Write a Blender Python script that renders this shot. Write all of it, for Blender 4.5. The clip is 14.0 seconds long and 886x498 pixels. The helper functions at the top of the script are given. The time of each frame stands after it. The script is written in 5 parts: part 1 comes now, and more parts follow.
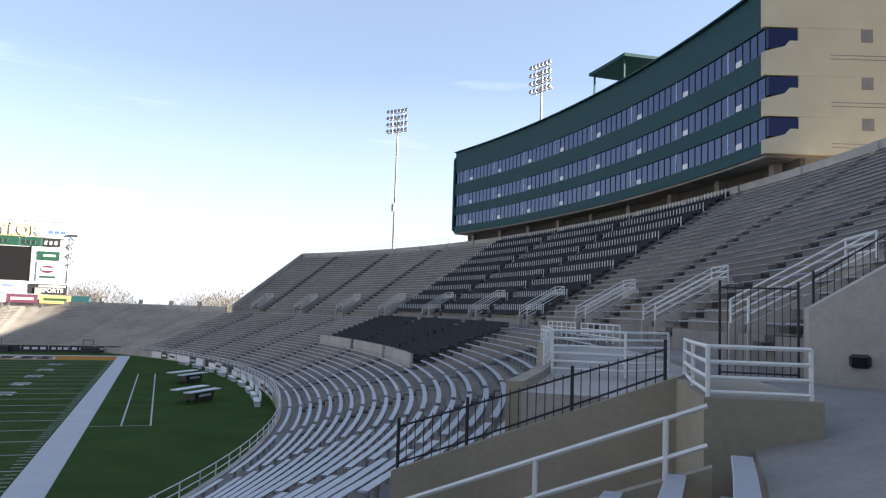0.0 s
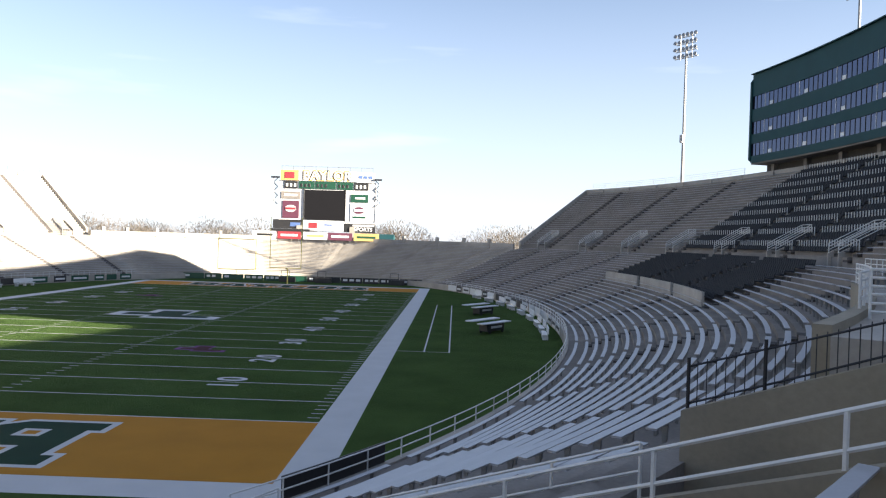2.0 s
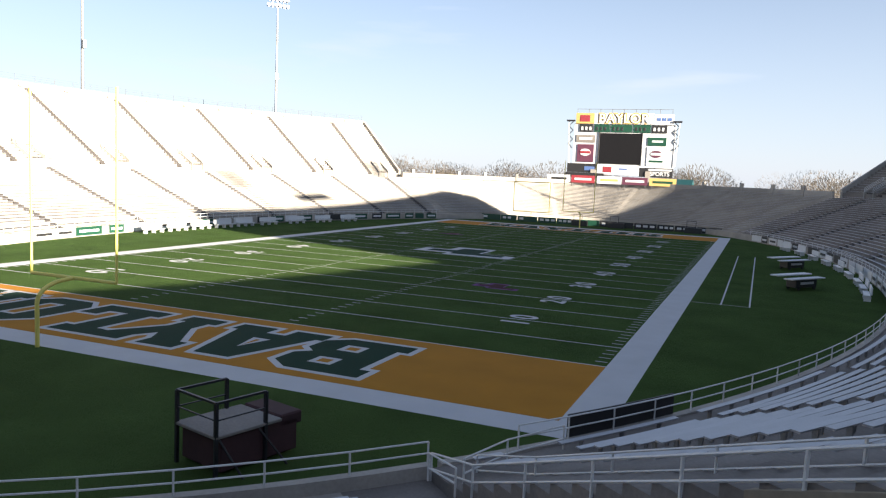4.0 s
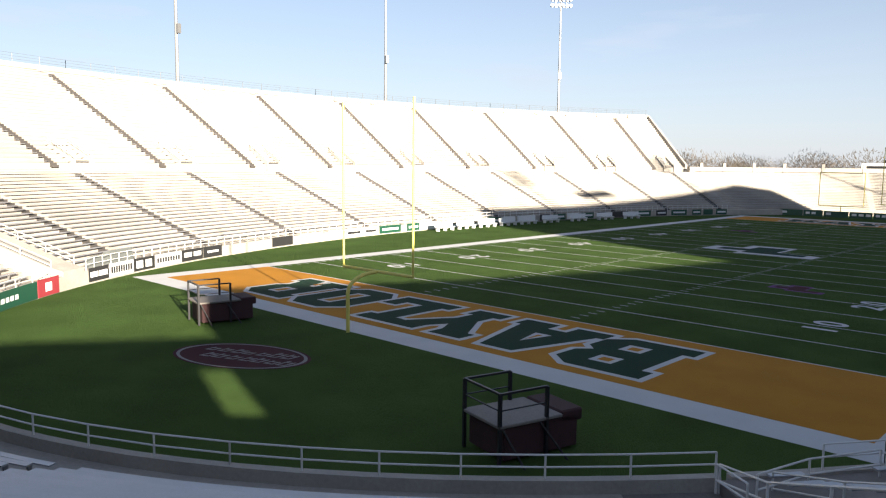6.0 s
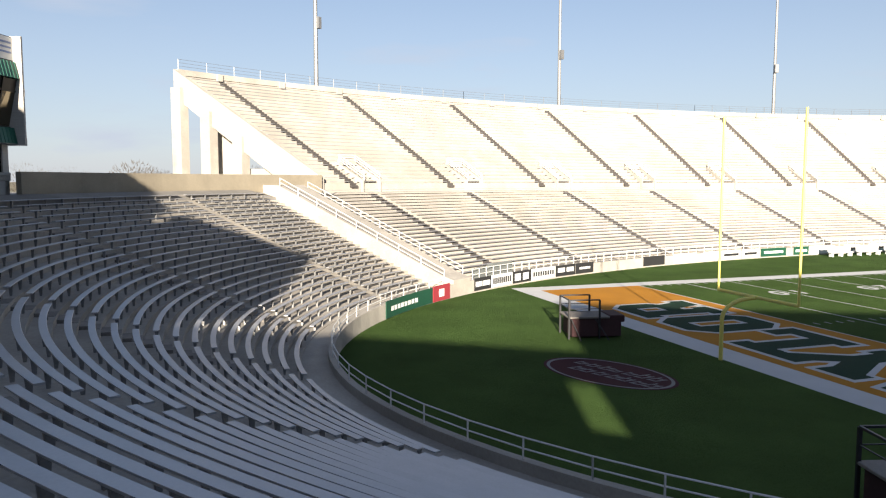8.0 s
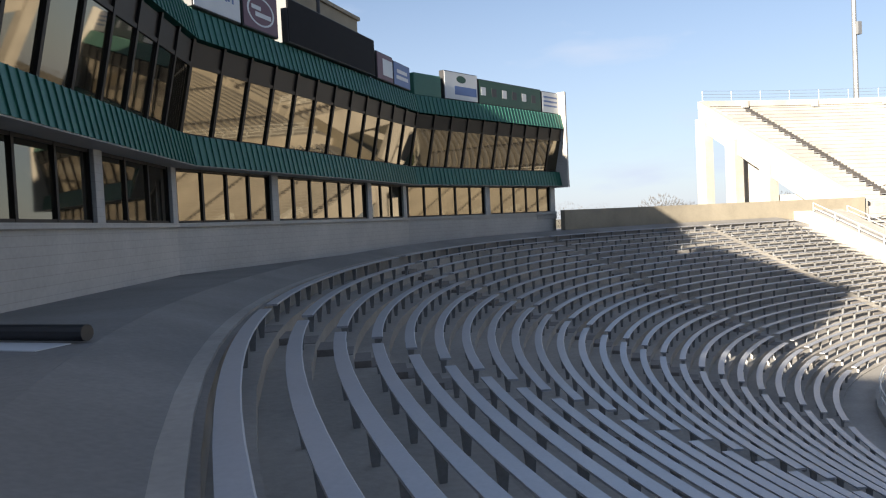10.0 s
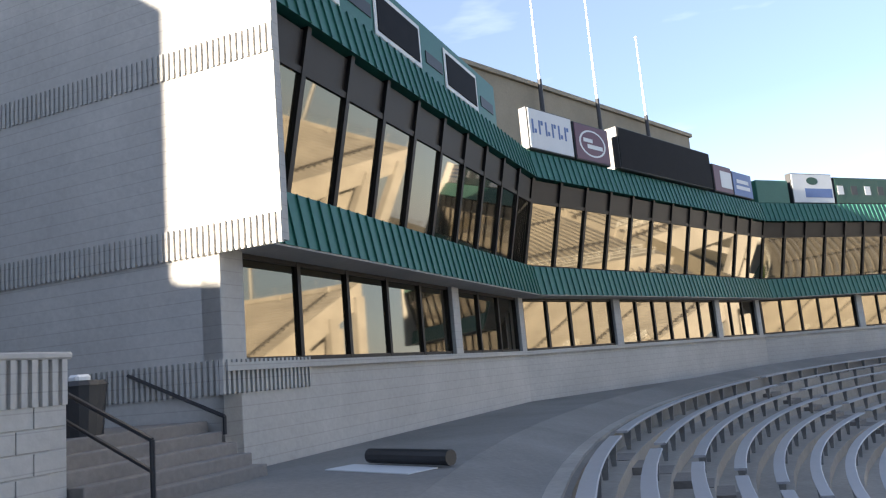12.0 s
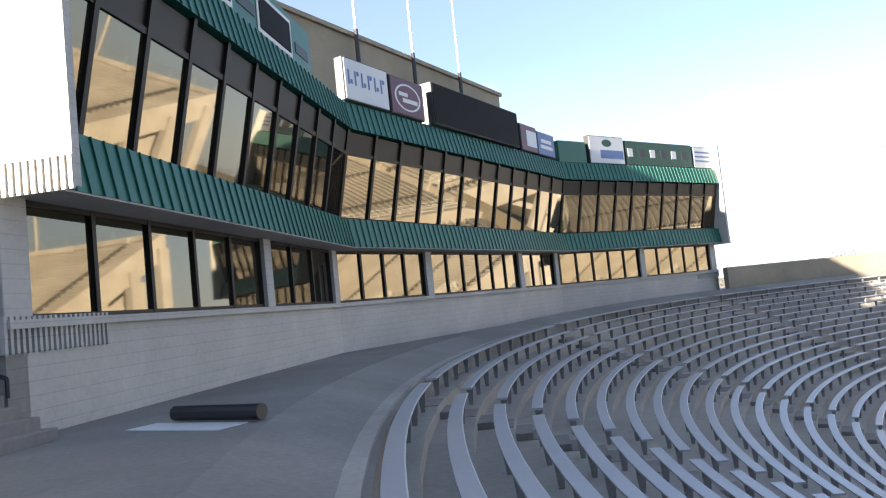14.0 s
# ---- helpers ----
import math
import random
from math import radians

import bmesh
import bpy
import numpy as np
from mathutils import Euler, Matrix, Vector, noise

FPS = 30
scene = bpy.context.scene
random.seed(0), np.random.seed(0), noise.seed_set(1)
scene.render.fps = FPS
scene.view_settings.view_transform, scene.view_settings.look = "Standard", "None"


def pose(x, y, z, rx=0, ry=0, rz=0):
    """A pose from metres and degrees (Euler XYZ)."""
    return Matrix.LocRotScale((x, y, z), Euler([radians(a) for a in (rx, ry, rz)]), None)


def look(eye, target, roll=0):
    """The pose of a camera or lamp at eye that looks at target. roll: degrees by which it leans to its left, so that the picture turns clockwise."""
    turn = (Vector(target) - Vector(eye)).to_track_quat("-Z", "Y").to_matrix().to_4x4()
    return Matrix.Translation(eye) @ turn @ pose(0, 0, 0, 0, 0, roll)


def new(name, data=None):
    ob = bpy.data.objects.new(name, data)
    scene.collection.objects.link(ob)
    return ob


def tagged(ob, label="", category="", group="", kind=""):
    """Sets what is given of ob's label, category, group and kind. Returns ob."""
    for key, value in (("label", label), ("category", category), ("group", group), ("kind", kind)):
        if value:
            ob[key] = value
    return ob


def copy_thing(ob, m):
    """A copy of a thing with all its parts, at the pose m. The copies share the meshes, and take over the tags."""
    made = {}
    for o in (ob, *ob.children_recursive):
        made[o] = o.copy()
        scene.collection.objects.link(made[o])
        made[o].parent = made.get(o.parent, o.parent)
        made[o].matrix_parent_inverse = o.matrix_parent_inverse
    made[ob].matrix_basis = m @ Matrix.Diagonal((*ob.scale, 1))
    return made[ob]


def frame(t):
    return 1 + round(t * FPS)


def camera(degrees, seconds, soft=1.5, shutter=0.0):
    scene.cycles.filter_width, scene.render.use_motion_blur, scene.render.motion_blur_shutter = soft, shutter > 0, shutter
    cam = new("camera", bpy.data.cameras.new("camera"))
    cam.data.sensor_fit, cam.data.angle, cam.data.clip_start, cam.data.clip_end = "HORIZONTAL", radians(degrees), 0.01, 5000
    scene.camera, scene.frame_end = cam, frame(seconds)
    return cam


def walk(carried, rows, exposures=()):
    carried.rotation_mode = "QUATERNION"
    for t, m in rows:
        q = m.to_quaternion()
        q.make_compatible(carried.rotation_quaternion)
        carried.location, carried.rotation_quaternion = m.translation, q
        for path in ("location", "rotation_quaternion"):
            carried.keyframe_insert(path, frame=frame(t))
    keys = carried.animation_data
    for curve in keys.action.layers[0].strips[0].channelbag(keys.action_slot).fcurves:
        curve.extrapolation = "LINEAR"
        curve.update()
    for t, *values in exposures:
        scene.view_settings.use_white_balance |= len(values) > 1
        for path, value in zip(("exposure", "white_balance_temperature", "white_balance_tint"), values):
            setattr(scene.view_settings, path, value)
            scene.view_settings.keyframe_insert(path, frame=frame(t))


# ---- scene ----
EXPOSURES = ((0.0, 2.85, 6500, 15), (3.2, 2.42, 6500, 15), (6.5, 2.03, 6600, 15), (8.0, 1.78, 6500, 15), (9.2, 1.6, 6350, 14), (11.3, 3.02, 6350, 15), (14.0, 3.05, 6350, 15))
cam = camera(60.66, 14.0, soft=1.2)
PATH = [
    (0.0, 30.64, -26.81, 8.87, 94.85, -1.89, -20.34),
    (0.5, 30.64, -26.81, 8.87, 94.14, -2.34, -17.84),
    (1.0, 30.64, -26.81, 8.87, 92.61, -1.70, -13.24),
    (1.5, 30.64, -26.81, 8.87, 91.26, -1.73, -5.26),
    (2.0, 30.64, -26.81, 8.87, 89.37, -1.79, 0.95),
    (2.5, 30.64, -26.81, 8.87, 87.69, -1.95, 5.34),
    (3.0, 30.64, -26.81, 8.87, 86.27, -2.30, 11.65),
    (3.2, 30.64, -26.81, 8.87, 85.73, -2.35, 14.53),
    (5.3, 30.64, -26.81, 8.87, 83.27, -1.54, 34.91),
    (5.5, 30.64, -26.81, 8.87, 83.23, -1.14, 37.67),
    (6.0, 30.64, -26.81, 8.87, 83.57, -0.60, 43.85),
    (6.5, 30.64, -26.81, 8.87, 83.76, -0.25, 49.68),
    (7.0, 30.64, -26.81, 8.87, 84.34, -0.30, 54.31),
    (7.5, 30.64, -26.81, 8.87, 84.75, -0.05, 62.94),
    (8.0, 30.64, -26.81, 8.87, 84.81, -0.07, 71.47),
    (8.5, 30.64, -26.81, 8.87, 85.47, 0.16, 79.72),
    (9.0, 30.64, -26.81, 8.87, 86.40, 0.23, 90.01),
    (9.2, 30.64, -26.81, 8.87, 86.72, 0.59, 94.19),
    (11.3, 30.64, -26.81, 8.87, 93.83, 4.59, 128.68),
    (11.5, 30.64, -26.81, 8.87, 95.64, 4.50, 130.58),
    (12.0, 30.64, -26.81, 8.87, 99.12, 4.93, 135.26),
    (12.5, 30.64, -26.81, 8.87, 101.18, 5.20, 136.32),
    (13.0, 30.64, -26.81, 8.87, 100.42, 5.07, 135.98),
    (13.5, 30.64, -26.81, 8.87, 97.88, 5.27, 131.50),
    (14.0, 30.64, -26.81, 8.87, 94.19, 5.92, 121.23),
]
walk(cam, [(t, pose(*p)) for t, *p in PATH], EXPOSURES)
# ---------------------------------------------------------------- world and sun
world = bpy.data.worlds.new("sky")
scene.world = world
world.use_nodes = True
wn, wl = world.node_tree.nodes, world.node_tree.links
SUN_DIR = Vector((0.942, -0.335, 0.262)).normalized()
sky = wn.new("ShaderNodeTexSky")
sky.sky_type = "NISHITA"
sky.sun_disc = False
sky.sun_elevation = math.asin(SUN_DIR.z)
sky.sun_rotation = math.atan2(SUN_DIR.x, SUN_DIR.y)
sky.dust_density = 0.4
sky.ozone_density = 2.0
sky.air_density = 0.9
sky_co = wn.new("ShaderNodeTexCoord")
sky_xyz = wn.new("ShaderNodeSeparateXYZ")
wl.new(sky_co.outputs["Generated"], sky_xyz.inputs["Vector"])
haze = wn.new("ShaderNodeMapRange")
haze.inputs["From Min"].default_value = 0.0
haze.inputs["From Max"].default_value = 0.30
haze.inputs["To Min"].default_value = 0.75
haze.inputs["To Max"].default_value = 0.20
wl.new(sky_xyz.outputs["Z"], haze.inputs["Value"])
# thin high streaks of cloud in the haze
streak_map = wn.new("ShaderNodeMapping")
streak_map.inputs["Scale"].default_value = (1.2, 2.0, 9.0)
streak_map.inputs["Rotation"].default_value = (0.35, 0.2, 0.6)
wl.new(sky_co.outputs["Generated"], streak_map.inputs["Vector"])
streak = wn.new("ShaderNodeTexNoise")
streak.inputs["Scale"].default_value = 2.2
streak.inputs["Detail"].default_value = 6
wl.new(streak_map.outputs["Vector"], streak.inputs["Vector"])
streak_ramp = wn.new("ShaderNodeValToRGB")
streak_ramp.color_ramp.elements[0].position = 0.60
streak_ramp.color_ramp.elements[1].position = 0.78
streak_ramp.color_ramp.elements[1].color = (0.35, 0.35, 0.35, 1)
wl.new(streak.outputs["Fac"], streak_ramp.inputs["Fac"])
haze_sum = wn.new("ShaderNodeMath")
haze_sum.operation = "ADD"
haze_sum.use_clamp = True
wl.new(haze.outputs["Result"], haze_sum.inputs[0])
wl.new(streak_ramp.outputs["Color"], haze_sum.inputs[1])
sky_mix = wn.new("ShaderNodeMixRGB")
sky_mix.inputs["Color2"].default_value = (4.6, 5.2, 6.0, 1)
wl.new(haze_sum.outputs[0], sky_mix.inputs["Fac"])
wl.new(sky.outputs["Color"], sky_mix.inputs["Color1"])
wl.new(sky_mix.outputs["Color"], wn["Background"].inputs["Color"])
wn["Background"].inputs["Strength"].default_value = 0.037
sun_data = bpy.data.lights.new("sun", "SUN")
sun_data.energy = 5.0
sun_data.angle = radians(0.6)
sun_data.color = (1.0, 0.91, 0.72)
sun_lamp = new("sun", sun_data)
sun_lamp.matrix_world = look(SUN_DIR * 300, (0, 0, 0))


# ---------------------------------------------------------------- materials
def material(name, colour, rough=0.7, metal=0.0, scale=4.0, amount=0.15, bump=0.0, fine=40.0, per_object=0.0, stain=0.0, spec=0.5, course=0.0, relief=0.02):
    m = bpy.data.materials.new(name)
    m.use_nodes = True
    n, l = m.node_tree.nodes, m.node_tree.links
    b = n["Principled BSDF"]
    b.inputs["Roughness"].default_value = rough
    b.inputs["Metallic"].default_value = metal
    b.inputs["Specular IOR Level"].default_value = spec
    co = n.new("ShaderNodeTexCoord")
    big = n.new("ShaderNodeTexNoise")
    big.inputs["Scale"].default_value = scale
    big.inputs["Detail"].default_value = 6
    l.new(co.outputs["Object"], big.inputs["Vector"])
    small = n.new("ShaderNodeTexNoise")
    small.inputs["Scale"].default_value = fine
    small.inputs["Detail"].default_value = 3
    l.new(co.outputs["Object"], small.inputs["Vector"])
    add = n.new("ShaderNodeMath")
    add.operation = "MULTIPLY_ADD"
    add.inputs[1].default_value = 0.5
    l.new(small.outputs["Fac"], add.inputs[0])
    half = n.new("ShaderNodeMath")
    half.operation = "MULTIPLY"
    half.inputs[1].default_value = 0.5
    l.new(big.outputs["Fac"], half.inputs[0])
    l.new(half.outputs[0], add.inputs[2])
    value = add.outputs[0]
    if per_object:
        info = n.new("ShaderNodeObjectInfo")
        mad = n.new("ShaderNodeMath")
        mad.operation = "MULTIPLY_ADD"
        mad.inputs[1].default_value = per_object
        l.new(info.outputs["Random"], mad.inputs[0])
        l.new(value, mad.inputs[2])
        value = mad.outputs[0]
    ramp = n.new("ShaderNodeValToRGB")
    ramp.color_ramp.elements[0].position = 0.3
    ramp.color_ramp.elements[1].position = 0.7 + per_object
    c = Vector(colour)
    ramp.color_ramp.elements[0].color = (*(c * (1 - amount)), 1)
    ramp.color_ramp.elements[1].color = (*[min(1, v) for v in c * (1 + amount)], 1)
    l.new(value, ramp.inputs["Fac"])
    out = ramp.outputs["Color"]
    if stain:
        st = n.new("ShaderNodeTexNoise")
        st.inputs["Scale"].default_value = scale * 0.35
        st.inputs["Detail"].default_value = 8
        st.inputs["Roughness"].default_value = 0.65
        l.new(co.outputs["Object"], st.inputs["Vector"])
        sr = n.new("ShaderNodeValToRGB")
        sr.color_ramp.elements[0].position = 0.42
        sr.color_ramp.elements[1].position = 0.62
        sr.color_ramp.elements[0].color = (1 - stain, 1 - stain, 1 - stain, 1)
        l.new(st.outputs["Fac"], sr.inputs["Fac"])
        mul = n.new("ShaderNodeMixRGB")
        mul.blend_type = "MULTIPLY"
        mul.inputs["Fac"].default_value = 1
        l.new(out, mul.inputs["Color1"])
        l.new(sr.outputs["Color"], mul.inputs["Color2"])
        out = mul.outputs["Color"]
    if course:
        xyz = n.new("ShaderNodeSeparateXYZ")
        l.new(co.outputs["Object"], xyz.inputs["Vector"])
        row = n.new("ShaderNodeMath")
        row.operation = "DIVIDE"
        row.inputs[1].default_value = course
        l.new(xyz.outputs["Z"], row.inputs[0])
        fr = n.new("ShaderNodeMath")
        fr.operation = "FRACT"
        l.new(row.outputs[0], fr.inputs[0])
        joint = n.new("ShaderNodeValToRGB")
        joint.color_ramp.elements[0].position = 0.03
        joint.color_ramp.elements[0].color = (0.80, 0.80, 0.80, 1)
        joint.color_ramp.elements[1].position = 0.09
        l.new(fr.outputs[0], joint.inputs["Fac"])
        mj = n.new("ShaderNodeMixRGB")
        mj.blend_type = "MULTIPLY"
        mj.inputs["Fac"].default_value = 1
        l.new(out, mj.inputs["Color1"])
        l.new(joint.outputs["Color"], mj.inputs["Color2"])
        out = mj.outputs["Color"]
    l.new(out, b.inputs["Base Color"])
    if bump:
        bp = n.new("ShaderNodeBump")
        bp.inputs["Strength"].default_value = bump
        bp.inputs["Distance"].default_value = relief
        l.new(small.outputs["Fac"], bp.inputs["Height"])
        l.new(bp.outputs["Normal"], b.inputs["Normal"])
    return m


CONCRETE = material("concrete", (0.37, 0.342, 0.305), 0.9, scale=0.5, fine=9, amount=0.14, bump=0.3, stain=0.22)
# stains, plus shade put into the colour for the stands out of the sun
CONCRETE_DARK = material("worn_shaded_concrete", (0.225, 0.203, 0.185), 0.9, scale=0.6, fine=12, amount=0.18, bump=0.3, stain=0.25)
CONCRETE_TAN = material("tan_concrete", (0.282, 0.246, 0.186), 0.9, scale=0.6, fine=10, amount=0.12, bump=0.3, stain=0.2)
# near-black colour stands in for the shadow lying in the aisles
AISLE_SHADE = material("aisle_shade_concrete", (0.06, 0.054, 0.052), 0.9, scale=0.6, fine=12, amount=0.18, bump=0.3, stain=0.2)
PAVING = material("walkway_concrete", (0.235, 0.222, 0.205), 0.85, scale=0.5, fine=14, amount=0.16, bump=0.25, stain=0.25)
ALUMINIUM = material("bench_aluminium", (0.42, 0.425, 0.45), 0.45, 0.55, scale=1.5, fine=20, amount=0.10, per_object=0.15)
GALVANISED = material("galvanised_steel", (0.27, 0.27, 0.27), 0.5, 0.7, scale=2, fine=20)
WHITE_PAINT = material("white_paint", (0.624, 0.624, 0.608), 0.5, scale=3, fine=30, amount=0.06)
BLACK_STEEL = material("black_steel", (0.02, 0.02, 0.024), 0.45, 0.2, scale=3, fine=30)
TURF = material("turf", (0.067, 0.117, 0.034), 1.0, scale=0.25, fine=24, amount=0.32, bump=0.25, spec=0.02, relief=0.02)
LINE_WHITE = material("turf_white", (0.459, 0.465, 0.477), 0.95, scale=0.6, fine=30, amount=0.08, bump=0.4, spec=0.15)
LINE_ORANGE = material("turf_gold", (0.365, 0.160, 0.016), 0.95, scale=0.5, fine=30, amount=0.14, bump=0.4, spec=0.15)
LINE_GREEN = material("turf_dark_green", (0.007, 0.032, 0.018), 0.95, scale=0.5, fine=30, amount=0.2, bump=0.4, spec=0.15)
LINE_MAROON = material("turf_maroon", (0.05, 0.014, 0.018), 0.95, scale=0.5, fine=30, amount=0.2, spec=0.15)
LINE_GREY = material("turf_grey", (0.20, 0.195, 0.20), 0.95, scale=0.6, fine=30, amount=0.15, bump=0.4, spec=0.15)
LINE_PURPLE = material("turf_purple", (0.12, 0.05, 0.14), 0.95, scale=0.5, fine=30, amount=0.2, spec=0.15)
CHAIR = material("charcoal_plastic", (0.018, 0.02, 0.025), 0.75, scale=2, fine=20, amount=0.3, spec=0.15)
GREEN_METAL = material("green_metal", (0.0162, 0.108, 0.0765), 0.45, 0.1, scale=0.8, fine=14, amount=0.12)
GREEN_DARK = material("dark_green_panel", (0.006, 0.045, 0.052), 0.65, 0.0, scale=0.5, fine=14, amount=0.15, spec=0.25)
BLOCK = material("painted_block", (0.45, 0.43, 0.40), 0.9, scale=0.8, fine=9, amount=0.10, bump=0.35, stain=0.14, course=0.2)
BEIGE = material("beige_stucco", (0.44, 0.385, 0.28), 0.9, scale=0.4, fine=12, amount=0.08, bump=0.2, stain=0.08)
MULLION = material("bronze_mullion", (0.014, 0.011, 0.010), 0.5, 0.1, scale=4, fine=30, spec=0.3)
YELLOW = material("yellow_paint", (0.70, 0.60, 0.14), 0.5, scale=3, fine=30, amount=0.06)
GREY_SOIL = material("dry_grass_ground", (0.133, 0.112, 0.07), 1.0, scale=0.02, fine=0.6, amount=0.3)
BARK = material("bare_twigs", (0.07, 0.06, 0.05), 0.95, scale=2, fine=8, amount=0.3)
EVERGREEN = material("oak_leaves", (0.07, 0.07, 0.03), 0.9, scale=2, fine=8, amount=0.4)
# near-black in place of shade: window backs, doorways, below the press box
SHADE_FILL = material("interior_shade_fill", (0.05, 0.045, 0.04), 0.9, scale=1, fine=8, amount=0.3)
SCREEN = material("dark_screen", (0.009, 0.009, 0.011), 0.7, scale=3, fine=40, amount=0.25, spec=0.12)
SIGN_WHITE = material("sign_white", (0.592, 0.6, 0.608), 0.5, scale=2, fine=20, amount=0.05)
SIGN_MAROON = material("sign_maroon", (0.10, 0.03, 0.055), 0.5, scale=2, fine=20, amount=0.1)
SIGN_RED = material("sign_red", (0.26, 0.03, 0.04), 0.5, scale=2, fine=20, amount=0.1)
SIGN_GREEN = material("sign_green", (0.006, 0.055, 0.032), 0.5, scale=2, fine=20, amount=0.1)
SIGN_BLACK = material("sign_black", (0.02, 0.02, 0.022), 0.5, scale=2, fine=20, amount=0.1)
SIGN_GOLD = material("sign_gold", (0.50, 0.34, 0.12), 0.5, scale=2, fine=20, amount=0.1)
SIGN_BLUE = material("sign_blue", (0.08, 0.14, 0.32), 0.5, scale=2, fine=20, amount=0.1)
MAROON_CLOTH = material("dark_maroon_cloth", (0.045, 0.018, 0.02), 0.9, scale=3, fine=30, amount=0.2)


def glass(name, tint, rough=0.03):
    m = bpy.data.materials.new(name)
    m.use_nodes = True
    b = m.node_tree.nodes["Principled BSDF"]
    b.inputs["Base Color"].default_value = (*tint, 1)
    b.inputs["Metallic"].default_value = 0.9
    b.inputs["Roughness"].default_value = rough
    return m


# upright blades of the turf: their faces point all round, not straight up
tn, tl = TURF.node_tree.nodes, TURF.node_tree.links
blade = tn.new("ShaderNodeTexNoise")
blade.inputs["Scale"].default_value = 55
blade_co = tn.new("ShaderNodeTexCoord")
tl.new(blade_co.outputs["Object"], blade.inputs["Vector"])
lean = tn.new("ShaderNodeVectorMath")
lean.operation = "MULTIPLY_ADD"
lean.inputs[1].default_value = (7, 7, 0)
lean.inputs[2].default_value = (-3.5, -3.5, 0.4)
tl.new(blade.outputs["Color"], lean.inputs[0])
unit = tn.new("ShaderNodeVectorMath")
unit.operation = "NORMALIZE"
tl.new(lean.outputs["Vector"], unit.inputs[0])
tl.new(unit.outputs["Vector"], tn["Principled BSDF"].inputs["Normal"])

BRONZE_GLASS = glass("bronze_mirror_glass", (0.165, 0.140, 0.098))
NAVY_GLASS = glass("navy_glass", (0.02, 0.022, 0.05), 0.15)
BLUE_GLASS = glass("blue_mirror_glass", (0.060, 0.074, 0.125), 0.12)


# ---------------------------------------------------------------- mesh helpers
def part(name, bm, mat, parent=None, label=""):
    me = bpy.data.meshes.new(name)
    bm.normal_update()
    bm.to_mesh(me)
    bm.free()
    me.materials.append(mat)
    ob = new(name, me)
    if parent:
        ob.parent = parent
    if label:
        ob["label"] = label
    return ob


def thing(name, label, category, group="", kind="", at=None):
    ob = new(name)
    ob.empty_display_size = 0.2
    if at:
        ob.matrix_basis = at
    return tagged(ob, label, category, group, kind)


def add_box(bm, lo, hi, m=None, bevel=0.0):
    vs = [bm.verts.new((x, y, z)) for x in (lo[0], hi[0]) for y in (lo[1], hi[1]) for z in (lo[2], hi[2])]
    fs = [bm.faces.new([vs[i] for i in q]) for q in ((0, 1, 3, 2), (4, 6, 7, 5), (0, 4, 5, 1), (2, 3, 7, 6), (0, 2, 6, 4), (1, 5, 7, 3))]
    if bevel:
        es = list({e for f in fs for e in f.edges})
        r = bmesh.ops.bevel(bm, geom=es, offset=bevel, segments=1, affect="EDGES")
        vs = list({v for f in r["faces"] for v in f.verts} | {v for v in vs if v.is_valid})
    if m is not None:
        for v in vs:
            v.co = m @ v.co
    return vs


def box(lo, hi, m=None, bevel=0.0):
    bm = bmesh.new()
    add_box(bm, lo, hi, m, bevel)
    return bm


def add_tube(bm, a, b, r, sides=6, r2=None):
    a, b = Vector(a), Vector(b)
    d = (b - a).normalized()
    u = d.orthogonal().normalized()
    w = d.cross(u)
    r2 = r if r2 is None else r2
    ra = [bm.verts.new(a + (u * math.cos(k * math.tau / sides) + w * math.sin(k * math.tau / sides)) * r) for k in range(sides)]
    rb = [bm.verts.new(b + (u * math.cos(k * math.tau / sides) + w * math.sin(k * math.tau / sides)) * r2) for k in range(sides)]
    for k in range(sides):
        bm.faces.new((ra[k], ra[(k + 1) % sides], rb[(k + 1) % sides], rb[k]))
    bm.faces.new(ra[::-1])
    bm.faces.new(rb)


def add_path(bm, pts, r, sides=5):
    """One bent bar through all the points."""
    rings = []
    for k, p in enumerate(pts):
        d = (pts[min(k + 1, len(pts) - 1)] - pts[max(k - 1, 0)]).normalized()
        u = d.cross(Vector((0, 0, 1)))
        u = u.normalized() if u.length > 1e-4 else d.orthogonal().normalized()
        w = d.cross(u)
        rings.append([p + (u * math.cos(j * math.tau / sides) + w * math.sin(j * math.tau / sides)) * r for j in range(sides)])
    add_sweep(bm, rings)


def tube(a, b, r, sides=6, r2=None):
    bm = bmesh.new()
    add_tube(bm, a, b, r, sides, r2)
    return bm


def add_sweep(bm, sections, closed=True, caps=True):
    """Skin rings of points into a solid."""
    rings = [[bm.verts.new(p) for p in s] for s in sections]
    n = len(rings[0])
    for r0, r1 in zip(rings, rings[1:]):
        for k in range(n if closed else n - 1):
            bm.faces.new((r0[k], r0[(k + 1) % n], r1[(k + 1) % n], r1[k]))
    if caps and closed:
        bm.faces.new(rings[0][::-1])
        bm.faces.new(rings[-1])


def add_prism(bm, outline, z0, z1):
    add_sweep(bm, [[(x, y, z0) for x, y in outline], [(x, y, z1) for x, y in outline]])


# ---------------------------------------------------------------- plan of the bowl
BOWL_A, BOWL_B, BOWL_Y = 41.25, 75.75, 54.86


